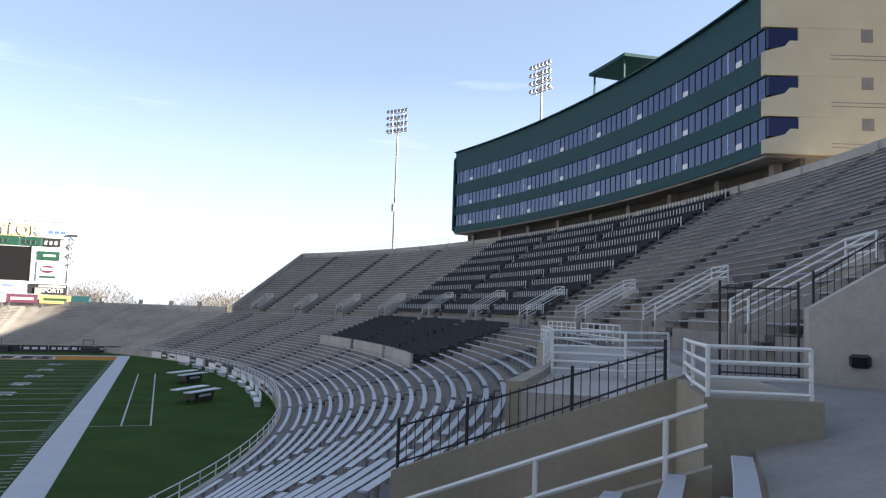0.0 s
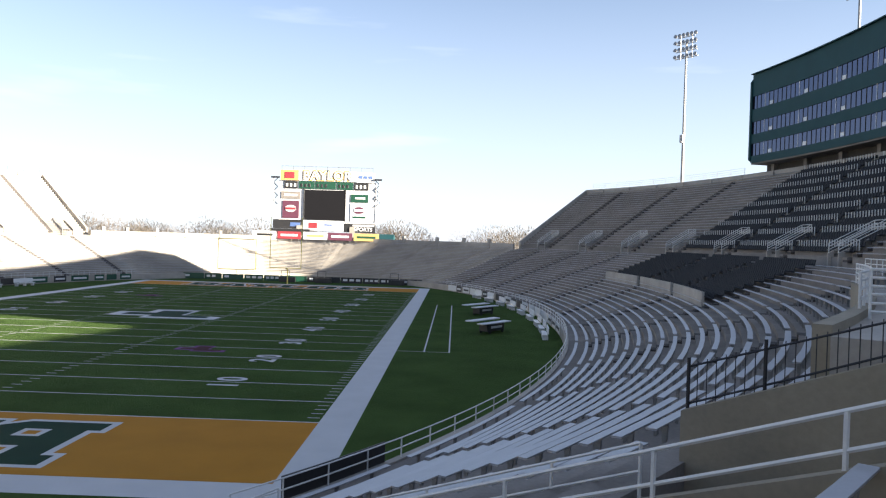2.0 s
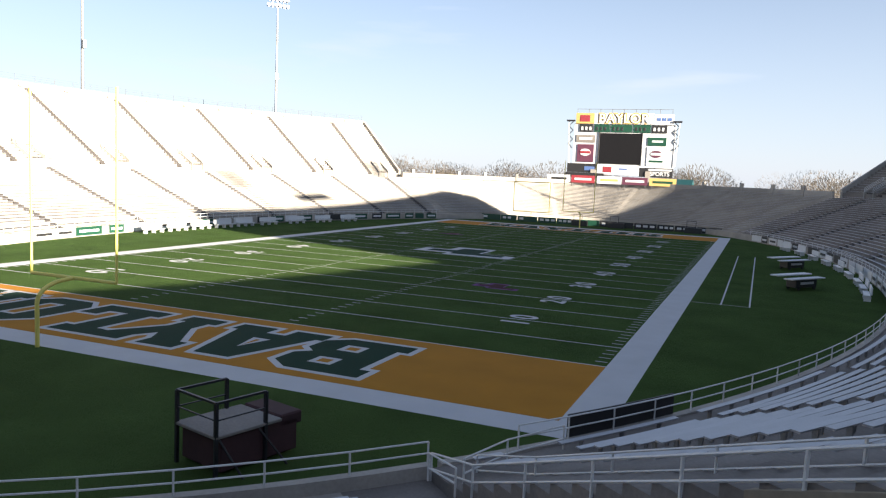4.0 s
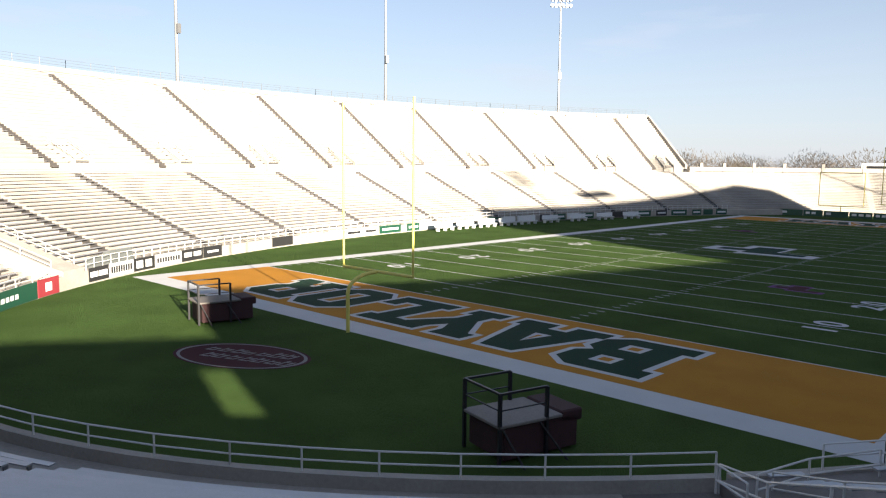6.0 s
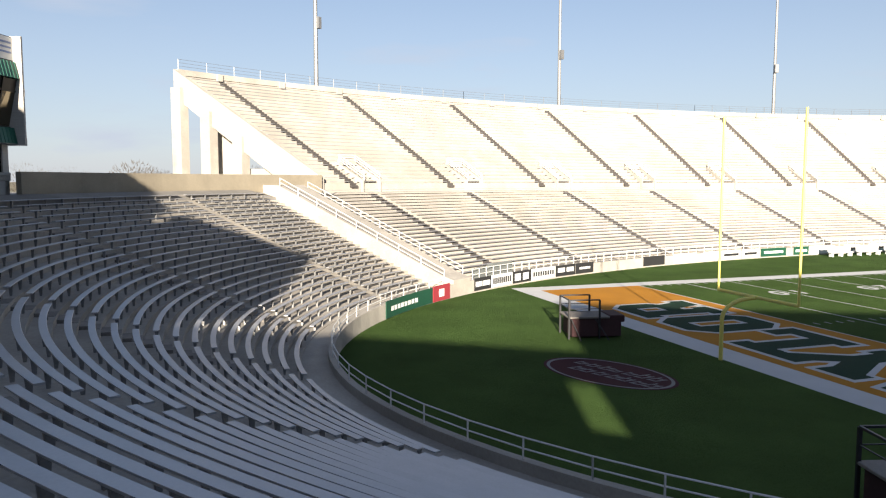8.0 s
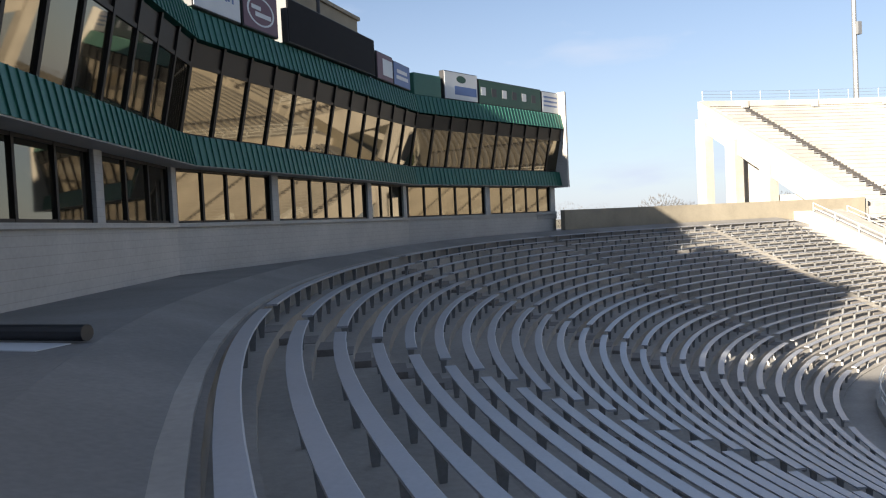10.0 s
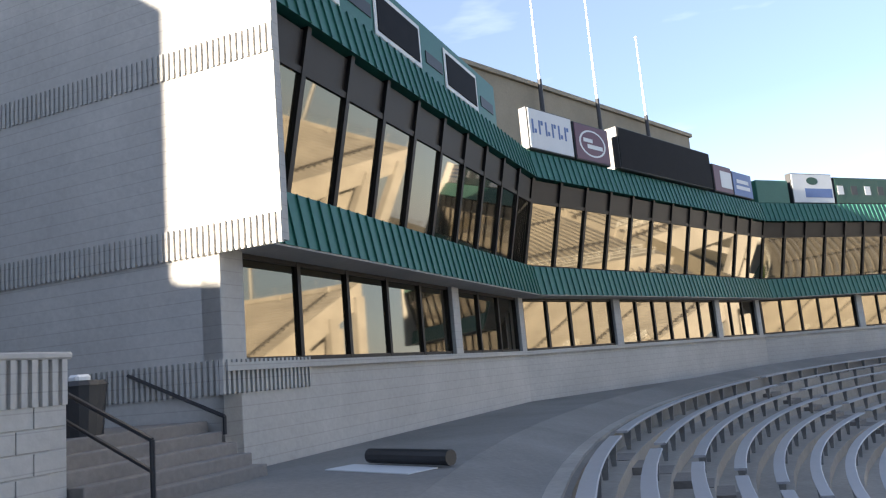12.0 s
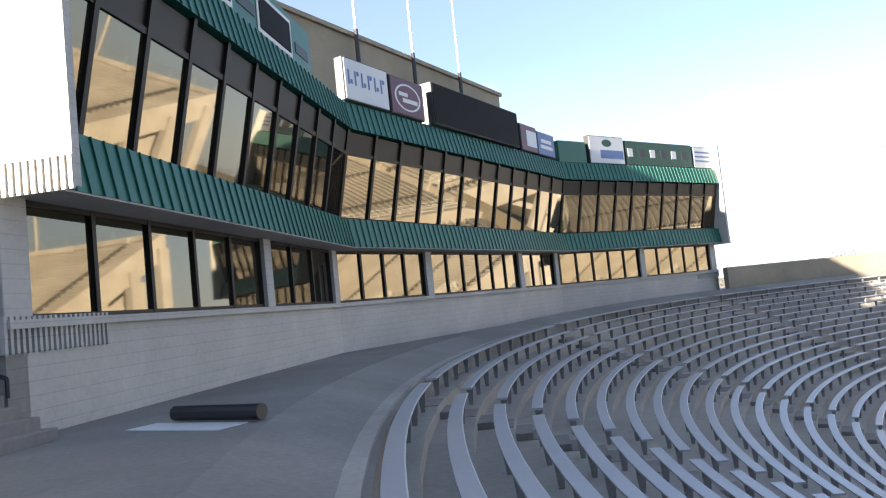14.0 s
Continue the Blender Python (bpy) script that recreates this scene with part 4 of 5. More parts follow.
# walkway's back wall from the clubhouse to the sunlit stand
bm = bmesh.new()
add_ring(bm, rect(20.0, 20.35, Z_WALK - 0.3, 9.35), 105.2, 129.6, 2)
tagged(part("back_wall_west", bm, CONCRETE_TAN), "tan concrete wall closing the walkway", "wall", kind="structure")
bm = bmesh.new()
add_ring(bm, rect(D_WALK, D_WALK + 0.3, 5.0, 8.75), 230, 310, 2)
tagged(part("back_wall_north", bm, CONCRETE), "cream concrete wall on top of the far terrace", "wall", kind="structure")
for t in (232, 236, 241, 246, 252, 258, 285, 292, 298, 304):
    g = gap_deg(t, D_WALK, 0.3)
    bm = bmesh.new()
    add_sweep(bm, [[spot(t + s * g, d, z) for d, z in rect(D_WALK - 0.1, D_WALK + 0.5, 5.0, 9.6)] for s in (-1, 1)])
    tagged(part("wall_pier", bm, CONCRETE), "cream concrete pier on the terrace wall", "pier", "terrace wall piers")


# vomitories at the foot of the upper aisles
def vomitory(th, mat, label, rails=True):
    v = thing("vomitory", label, "entrance", "stand entrances")
    g = gap_deg(th, 21, 1.1)
    wall = gap_deg(th, 21, 0.2)
    for s in (-1, 1):
        bm = bmesh.new()
        lo, hi = sorted((th + s * g, th + s * (g + wall)))
        add_sweep(bm, [[spot(t, D_UP - 0.25, Z_WALK - 0.2), spot(t, D_UP + 3.2, Z_WALK - 0.2), spot(t, D_UP + 3.2, Z_UP + 2.25), spot(t, D_UP - 0.25, Z_UP + 0.3)] for t in (lo, hi)])
        part("side_wall", bm, mat, v)
    bm = bmesh.new()
    add_ring(bm, rect(D_UP + 2.9, D_UP + 3.2, Z_WALK - 0.2, Z_UP + 2.4), th - g, th + g)
    part("head_wall", bm, mat, v)
    # solid near-black block: the doorway's shade is put into its colour
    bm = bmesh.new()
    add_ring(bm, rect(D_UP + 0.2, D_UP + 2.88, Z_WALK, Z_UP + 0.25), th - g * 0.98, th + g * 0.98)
    part("opening", bm, SHADE_FILL, v, "dark doorway")
    if rails:
        pts = [spot(th - g, D_UP - 0.2, Z_UP + 0.3), spot(th - g, D_UP + 3.0, Z_UP + 2.2), spot(th + g, D_UP + 3.0, Z_UP + 2.2), spot(th + g, D_UP - 0.2, Z_UP + 0.3)]
        for p in pts:
            part("post", tube(p, p + Vector((0, 0, 0.75)), 0.04, 4), WHITE_PAINT, v)
        for h in (0.25, 0.5, 0.75):
            bm = bmesh.new()
            add_path(bm, [p + Vector((0, 0, h)) for p in pts], 0.035, 4)
            part("rail", bm, WHITE_PAINT, v)


for th in W_AISLES:
    vomitory(th + 2.6 if th > 140 else th + 1.8, CONCRETE, "cream concrete stand entrance with a dark doorway")
for k in range(10):
    vomitory(-45 + 10 * k, CONCRETE, "grey concrete stand entrance with white railings")

# wide landing of the cross aisle, with a tan front wall and white pipe railings
bm = bmesh.new()
add_ring(bm, rect(14.9, D_WALK + 0.1, 3.0, Z_WALK - 0.12), 37.4, 53.4, 2)
tagged(part("landing_floor", bm, CONCRETE), "wide concrete landing of the cross aisle", "floor", kind="structure")
bm = bmesh.new()
add_ring(bm, rect(14.6, 14.9, 3.0, Z_WALK + 0.05), 37.4, 53.3, 2)
tagged(part("landing_front_wall", bm, CONCRETE_TAN), "curved tan concrete wall before the landing", "wall", kind="structure")
for t0, t1 in ((37.6, 43), (43.3, 49.6)):
    n = 7
    rail_run([spot(t0 + (t1 - t0) * k / n, 14.75, Z_WALK + 0.05) for k in range(n + 1)], 0.75, (0.2, 0.4, 0.58, 0.75), WHITE_PAINT, "railing", "white four-bar pipe railing on the landing wall", radius=0.035)
rail_run([spot(50.2, 15.0, Z_WALK - 0.1), spot(50.2, 16.6, Z_WALK - 0.1), spot(49.2, 17.6, Z_WALK - 0.1)], 1.0, (0.15, 0.32, 0.5, 0.66, 0.83, 1.0), WHITE_PAINT, "railing", "white six-bar pipe gate on the landing", radius=0.035)
for th0, th1 in ((24, 29), (30, 36.5)):
    n = 6
    rail_run([spot(th0 + (th1 - th0) * k / n, D_WALK - 0.05, Z_WALK) for k in range(n + 1)], 0.9, (0.3, 0.6, 0.9), WHITE_PAINT, "railing", "white three-bar railing along the cross aisle", radius=0.035)

# ---------------------------------------------------------------- charcoal chairs of the shaded stand
chair_rows = [r for r in low if r[0] >= 10.5] + high
shells, frames = bmesh.new(), bmesh.new()
for j, (d, z) in enumerate(chair_rows):
    tread = TREAD if d < D_WALK else UP_TREAD
    for a, b in ((-13, -3), (-3, 7), (7, 17)):
        ga = gap_deg(a, d, 0.6)
        n = int((b - a - 2 * ga) / gap_deg((a + b) / 2, d, 0.56))
        for k in range(n):
            t = a + ga + (b - a - 2 * ga) * (k + 0.5) / n
            w = gap_deg(t, d, 0.23)
            add_sweep(shells, [[spot(t + s * w, dd, zz) for dd, zz in ((d + 0.12, z + 0.40), (d + 0.50, z + 0.38), (d + 0.60, z + 0.82), (d + 0.55, z + 0.83), (d + 0.46, z + 0.45), (d + 0.12, z + 0.46))] for s in (-1, 1)])
            if j % 3 and d > D_WALK or d < D_WALK:
                continue
            e = gap_deg(t, d, 0.03)
            add_sweep(frames, [[spot(t + w * 1.15 + s * e, dd, zz) for dd, zz in rect(d + 0.10, d + 0.16, z + 0.1, z + 0.95)] for s in (-1, 1)])
tagged(part("chairs", shells, CHAIR), "rows of charcoal plastic stadium chairs", "chairs", kind="stuff")
tagged(part("chair_standards", frames, WHITE_PAINT), "pale steel standards between the stadium chairs", "chair frames", kind="stuff")
for a, b in ((-13, -3), (-3, 7), (7, 17)):
    bm = bmesh.new()
    add_ring(bm, rect(10.25, 10.45, 3.6, 5.55), a + 0.4, b - 0.4)
    tagged(part("section_wall", bm, CONCRETE), "low cream concrete wall before the chairs", "wall", kind="structure")

# ---------------------------------------------------------------- press box over the shaded stand
PB0, PB1, PB_D = -19.4, 21.1, 36.0
press = thing("press_box", "long curved dark green press box with three window bands", "building")


def pb_ring(name, d0, d1, z0, z1, mat, t0=PB0, t1=PB1, parent=None, label=""):
    bm = bmesh.new()
    add_ring(bm, rect(d0, d1, z0, z1), t0, t1, 2.0)
    return part(name, bm, mat, parent or press, label)


BANDS = ((22.85, 24.7), (26.05, 27.9), (29.75, 31.7))
edges = [21.8] + [v for b in BANDS for v in b] + [34.9]
for k in range(0, 8, 2):
    pb_ring("spandrel", PB_D - 0.14, PB_D + 1.2, edges[k], edges[k + 1], GREEN_DARK)
pb_ring("core", PB_D + 1.1, PB_D + 9.5, 21.85, 34.7, BEIGE)
pb_ring("roof_edge", PB_D - 0.5, PB_D + 9.6, 34.9, 35.05, GREEN_DARK)
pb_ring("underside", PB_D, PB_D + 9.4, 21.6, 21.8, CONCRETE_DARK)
span = PB1 - PB0
N_WIN = 64
for z0, z1 in BANDS:
    strip = pb_ring("window_band", PB_D + 0.06, PB_D + 0.3, z0, z1, MULLION)
    for k in range(N_WIN):
        t = PB0 + span * k / N_WIN
        w = span / N_WIN
        bm = bmesh.new()
        add_ring(bm, rect(PB_D - 0.02, PB_D + 0.02, z0 + 0.03, z1 - 0.03), t + w * 0.03, t + w * 0.97, 5)
        part("pane", bm, BLUE_GLASS, strip)
        bm = bmesh.new()
        add_ring(bm, rect(PB_D - 0.07, PB_D + 0.05, z0, z1), t - w * 0.035, t + w * 0.035, 5)
        part("mullion", bm, SIGN_WHITE if k % 8 == 3 else MULLION, strip)
        if k % 8 == 4:
            bm = bmesh.new()
            add_ring(bm, rect(PB_D - 0.05, PB_D - 0.025, z0 + 0.12, z0 + 0.6), t + w * 0.1, t + w * 0.9, 5)
            part("blind", bm, SIGN_WHITE, strip)
# end wall towards the clubhouse: cream with stepped window returns and grooves
bm = bmesh.new()
g = gap_deg(PB1, PB_D, 0.5)
for z0, z1, d0 in ((21.8, 22.85, 0.0), (22.85, 24.7, 2.6), (24.7, 26.05, 0.0), (26.05, 27.9, 2.6), (27.9, 29.75, 0.0), (29.75, 31.7, 2.6), (31.7, 35.0, 0.0)):
    add_sweep(bm, [[spot(PB1 + s * g, d, z) for d, z in rect(PB_D - 0.36 + d0, PB_D + 16, z0, z1)] for s in (0, 1)])
    if d0:
        add_sweep(bm, [[spot(PB1 + s * g, d, z) for d, z in ((PB_D - 0.36, z0), (PB_D + d0, z0), (PB_D + d0, z0 + 0.9), (PB_D + 1.6, z0 + 0.9), (PB_D + 1.2, z0 + 0.45))] for s in (0, 1)])
part("end_wall", bm, BEIGE, press, "cream stucco end wall with stepped window returns")
for z0, z1 in BANDS:
    bm = bmesh.new()
    add_sweep(bm, [[spot(PB1 + s * g * 0.8, d, z) for d, z in rect(PB_D, PB_D + 2.3, z0 + 0.3, z1 - 0.1)] for s in (0.2, 1)])
    part("pane", bm, NAVY_GLASS, press)
    for dz in (0.5, 0.8):
        bm = bmesh.new()
        add_sweep(bm, [[spot(PB1 + s * g, d, z) for d, z in rect(PB_D + 3.0, PB_D + 15.5, z0 - 1.0 + dz, z0 - 0.93 + dz)] for s in (1.0, 1.06)])
        part("groove", bm, CONCRETE_DARK, press)
    bm = bmesh.new()
    add_sweep(bm, [[spot(PB1 + s * g, d, z) for d, z in rect(PB_D + 7.0, PB_D + 7.9, z0 + 0.9, z0 + 2.0)] for s in (1.0, 1.1)])
    part("vent", bm, CONCRETE_DARK, press)
bm = bmesh.new()
g = gap_deg(PB0, PB_D, 0.4)
add_sweep(bm, [[spot(PB0 - s * g, d, z) for d, z in ((PB_D + 0.5, 21.8), (PB_D + 9.5, 21.8), (PB_D + 9.5, 35), (PB_D + 0.5, 35), (PB_D - 0.3, 33.8), (PB_D - 0.3, 22.3))] for s in (0, 1)])
part("end_wall", bm, GREEN_DARK, press)
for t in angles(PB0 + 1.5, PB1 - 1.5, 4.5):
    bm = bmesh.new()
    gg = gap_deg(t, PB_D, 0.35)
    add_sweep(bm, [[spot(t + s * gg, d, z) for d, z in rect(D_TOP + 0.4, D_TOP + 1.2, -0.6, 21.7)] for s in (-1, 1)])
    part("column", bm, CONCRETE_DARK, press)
# near-black screen: the shade under the box is put into its colour
pb_ring("back_screen", PB_D + 2.6, PB_D + 3.0, -0.6, 21.6, SHADE_FILL)
shelter = thing("roof_shelter", "open dark green shelter on posts on the press box roof", "shelter")
for t in (2.4, 6.2):
    for d in (36.6, 40.5):
        p = spot(t, d, 35.0)
        part("post", tube(p, p + Vector((0, 0, 3.0)), 0.12, 4), GREEN_DARK, shelter)
bm = bmesh.new()
add_ring(bm, rect(36.2, 41.0, 38.0, 38.35), 2.0, 6.6, 2)
part("roof", bm, GREEN_DARK, shelter)

# ---------------------------------------------------------------- lettering and numerals on the turf
def glyphs(body, size, mat, name, m, parent, bold=0.0, depth=0.003, spacing=1.0, label=""):
    """Built-in font as a flat mesh, centred on m."""
    cu = bpy.data.curves.new(name, "FONT")
    cu.body = body
    cu.size = size
    cu.align_x, cu.align_y = "CENTER", "CENTER"
    cu.offset = bold
    cu.extrude = depth
    cu.space_character = spacing
    tmp = bpy.data.objects.new(name, cu)
    me = bpy.data.meshes.new_from_object(tmp)
    bpy.data.objects.remove(tmp)
    bpy.data.curves.remove(cu)
    me.transform(m)
    me.materials.clear()
    me.materials.append(mat)
    ob = new(name, me)
    if parent:
        ob.parent = parent
    if label:
        ob["label"] = label
    return ob


# block letters, drawn on a 6 x 8 grid: outlines and their holes
LETTERS = {
    "B": ([(0, 0), (4.6, 0), (6, 1.2), (6, 3.2), (5.2, 4), (6, 4.8), (6, 6.8), (4.6, 8), (0, 8), (0, 6.4), (0.7, 6.4), (0.7, 1.6), (0, 1.6)],
          [[(2.6, 1.6), (4.1, 1.6), (4.1, 3.1), (2.6, 3.1)], [(2.6, 4.9), (4.1, 4.9), (4.1, 6.4), (2.6, 6.4)]]),
    "A": ([(-0.4, 0), (2.4, 0), (2.4, 1.5), (3.9, 1.5), (3.9, 0), (6.7, 0), (6.7, 1.5), (6.2, 1.5), (4.4, 8), (1.9, 8), (0.1, 1.5), (-0.4, 1.5)],
          [[(2.5, 3.0), (3.8, 3.0), (3.15, 5.6)]]),
    "Y": ([(1.6, 0), (4.7, 0), (4.7, 1.5), (4.1, 1.5), (4.1, 3.2), (6.1, 6.5), (6.7, 6.5), (6.7, 8), (3.9, 8), (3.9, 6.6), (3.15, 5.2), (2.4, 6.6), (2.4, 8), (-0.4, 8), (-0.4, 6.5), (0.2, 6.5), (2.2, 3.2), (2.2, 1.5), (1.6, 1.5)], []),
    "L": ([(0, 0), (6, 0), (6, 3), (4.4, 3), (4.4, 1.7), (2.7, 1.7), (2.7, 6.4), (3.4, 6.4), (3.4, 8), (0, 8), (0, 6.4), (0.7, 6.4), (0.7, 1.6), (0, 1.6)], []),
    "O": ([(1.4, 0), (4.6, 0), (6, 1.5), (6, 6.5), (4.6, 8), (1.4, 8), (0, 6.5), (0, 1.5)], [[(2.2, 1.8), (3.8, 1.8), (3.8, 6.2), (2.2, 6.2)]]),
    "R": ([(0, 0), (3.2, 0), (3.2, 1.6), (2.6, 1.6), (2.6, 2.6), (3.2, 2.6), (4.2, 0), (6.5, 0), (6.5, 1.6), (5.9, 1.6), (5.3, 3.2), (6, 4.2), (6, 6.8), (4.6, 8), (0, 8), (0, 6.4), (0.7, 6.4), (0.7, 1.6), (0, 1.6)],
          [[(2.6, 4.3), (4.1, 4.3), (4.1, 6.4), (2.6, 6.4)]]),
}


def flat_outline(loops, z, m, mat, name, parent):
    """A flat sheet with holes."""
    cu = bpy.data.curves.new(name, "CURVE")
    cu.dimensions, cu.fill_mode = "2D", "BOTH"
    cu.extrude = 0.001
    for loop in loops:
        sp = cu.splines.new("POLY")
        sp.points.add(len(loop) - 1)
        for p, (x, y) in zip(sp.points, loop):
            p.co = (x, y, 0, 1)
        sp.use_cyclic_u = True
    tmp = bpy.data.objects.new(name, cu)
    me = bpy.data.meshes.new_from_object(tmp)
    bpy.data.objects.remove(tmp)
    me.transform(m @ Matrix.Translation((0, 0, z)))
    me.materials.clear()
    me.materials.append(mat)
    ob = new(name, me)
    ob.parent = parent
    return ob


def grown(loop, w):
    """The outline moved outwards by w (mitred)."""
    n = len(loop)
    area = sum(loop[k][0] * loop[(k + 1) % n][1] - loop[(k + 1) % n][0] * loop[k][1] for k in range(n))
    s = 1 if area > 0 else -1
    out = []
    for k in range(n):
        a, b, c = Vector(loop[k - 1]), Vector(loop[k]), Vector(loop[(k + 1) % n])
        n1, n2 = (b - a).normalized(), (c - b).normalized()
        n1, n2 = Vector((n1.y, -n1.x)) * s, Vector((n2.y, -n2.x)) * s
        mid = n1 + n2
        mid = mid / max(0.4, mid.dot(n1))
        out.append((b.x + mid.x * w, b.y + mid.y * w))
    return out


word = "BAYLOR"
for y_mid, turn in ((4.35, 180), (120 * YARD - 4.35, 0)):
    pitch = 5.25
    for k, ch in enumerate(word):
        outer, holes = LETTERS[ch]
        m = pose(-0.35, y_mid, 0.0, 0, 0, turn) @ pose((k - 2.5) * pitch - 2.45, -3.2, 0) @ Matrix.Diagonal((0.81, 0.80, 1, 1))
        flat_outline([grown(outer, 0.42)] + [grown(h, -0.36) for h in holes], 0.006 + 0.0004 * (k % 2), m, LINE_WHITE, "letter_border", turf)
        flat_outline([outer] + holes, 0.009 + 0.0004 * (k % 2), m, LINE_GREEN, "letter", turf)
for k in range(1, 10):
    n = min(k, 10 - k) * 10
    y = field_y(10 * k)
    for sx, turn in ((1, 90), (-1, -90)):
        glyphs(str(n)[0] + " " + str(n)[1], 2.5, LINE_WHITE, "yard_number", pose(sx * 17.35, y, 0.009, 0, 0, turn), turf, 0.06, 0.002)
# emblem sheets at midfield and between the numbers
for (x, y, rx, ry), mats in (((0, 54.86, 6.0, 4.2), (LINE_WHITE, LINE_GREEN)), ((11.5, 31.0, 2.0, 1.5), (LINE_PURPLE, LINE_MAROON)), ((-11.5, 78, 2.0, 1.5), (LINE_PURPLE, LINE_MAROON))):
    bm = bmesh.new()
    add_prism(bm, [(x + rx * sx, y + ry * sy) for sx, sy in ((-1, -0.6), (-0.3, -0.6), (-0.3, -1), (1, -1), (1, -0.4), (0.3, -0.2), (0.3, 1), (-0.5, 1), (-0.5, 0.3), (-1, 0.3))], 0.002, 0.008)
    part("field_emblem", bm, mats[0], turf)
    bm = bmesh.new()
    add_prism(bm, [(x + rx * 0.8 * sx, y + ry * 0.75 * sy) for sx, sy in ((-1, -0.5), (-0.3, -0.5), (-0.3, -1), (1, -1), (1, -0.5), (0.3, -0.3), (0.3, 1), (-0.4, 1), (-0.4, 0.2), (-1, 0.2))], 0.008, 0.011)
    part("field_emblem", bm, mats[1], turf)
# round maroon emblem behind the end line
bm = bmesh.new()
EM = Matrix.Translation((0.4, -8.6, 0)) @ Matrix.Rotation(radians(22), 4, "Z")
add_prism(bm, [(EM @ Vector((3.5 * math.cos(k * math.tau / 48), 2.1 * math.sin(k * math.tau / 48), 0))).to_2d() for k in range(48)], 0.001, 0.006)
part("round_emblem", bm, LINE_MAROON, turf)
for r0, r1 in ((0.90, 0.95),):
    bm = bmesh.new()
    for j in range(48):
        q = [(r, k * math.tau / 48) for r, k in ((r0, j), (r1, j), (r1, j + 1), (r0, j + 1))]
        add_prism(bm, [(EM @ Vector((3.5 * r * math.cos(a), 2.1 * r * math.sin(a), 0))).to_2d() for r, a in q], 0.007, 0.010)
    part("emblem_ring", bm, LINE_GREY, turf)
rnd = random.Random(3)
for row, x_from, x_to in ((0.28, -2.3, 2.0), (-0.75, -1.8, 2.4)):
    x = x_from
    while x < x_to:
        h = rnd.uniform(0.45, 0.85)
        bm = bmesh.new()
        for q in ((x, row, x + 0.11, h), (x + 0.42, row + 0.05, x + 0.53, h * 0.75), (x + 0.05, row, x + 0.5, 0.1), (x + 0.15, row + h * 0.6, x + 0.6, 0.1)):
            a, b, c, e = q
            add_prism(bm, [(EM @ Vector((u, v, 0))).to_2d() for u, v in ((a, b), (c, b), (c + e * 0.35, b + e), (a + e * 0.35, b + e))], 0.007, 0.010)
        part("emblem_lettering", bm, LINE_GREY, turf)
        x += rnd.uniform(0.62, 0.78)

# ---------------------------------------------------------------- goalposts
for y, s in ((0.0, 1), (120 * YARD, -1)):
    gp = thing("goalpost", "yellow gooseneck goalpost behind the end line", "goalpost", "goalposts")
    part("crossbar", tube((-2.82, y, 3.05), (2.82, y, 3.05), 0.085, 10), YELLOW, gp)
    for x in (-2.82, 2.82):
        part("upright", tube((x, y, 3.05), (x, y, 12.2), 0.06, 8), YELLOW, gp)
    bm = bmesh.new()
    pts = [Vector((0, y - s * 2.0, 0)), Vector((0, y - s * 2.0, 2.1))] + [Vector((0, y - s * (2.0 - 1.6 * (1 - math.cos(a * math.pi / 10))), 2.1 + 0.9 * math.sin(a * math.pi / 10))) for a in range(1, 6)] + [Vector((0, y, 3.02))]
    for a, b in zip(pts, pts[1:]):
        add_tube(bm, a, b, 0.10, 10)
    part("gooseneck", bm, YELLOW, gp)


# ---------------------------------------------------------------- camera platforms on the turf
def platform(x, y, turn, label):
    m = pose(x, y, 0, 0, 0, turn)
    p = thing("camera_platform", label, "platform", "camera platforms")
    part("deck", box((-1.5, -1.0, 1.15), (0.9, 1.0, 1.25), m, 0.02), CONCRETE_DARK, p)
    part("cabinet", box((-1.25, -0.9, 0.1), (1.6, 1.0, 1.14), m, 0.04), MAROON_CLOTH, p, "dark maroon cloth cabinet")
    part("side_box", box((0.92, -0.9, 0.9), (1.8, 0.9, 1.3), m, 0.05), MAROON_CLOTH, p)
    for px, py in ((-1.45, -0.95), (-1.45, 0.95), (0.3, -0.95), (0.3, 0.95)):
        part("post", box((px - 0.05, py - 0.05, 0.0), (px + 0.05, py + 0.05, 2.2), m), BLACK_STEEL, p)
    for a, b in (((-1.45, -0.95), (-1.45, 0.95)), ((-1.45, -0.95), (0.3, -0.95)), ((-1.45, 0.95), (0.3, 0.95))):
        part("rail", tube(m @ Vector((*a, 2.2)), m @ Vector((*b, 2.2)), 0.05, 4), BLACK_STEEL, p)
        part("rail", tube(m @ Vector((*a, 1.7)), m @ Vector((*b, 1.7)), 0.025, 4), BLACK_STEEL, p)
    for k in range(2):
        part("leg", tube(m @ Vector((-1.3 + k * 1.4, -0.9, 1.1)), m @ Vector((-0.9 + k * 1.6, -1.5, 0.0)), 0.035, 5), BLACK_STEEL, p)


platform(16.5, -8.5, 75, "black steel camera platform with grey deck and dark cloth cabinet")
platform(-7.4, -5.2, 78, "black steel camera platform beside the end zone corner")


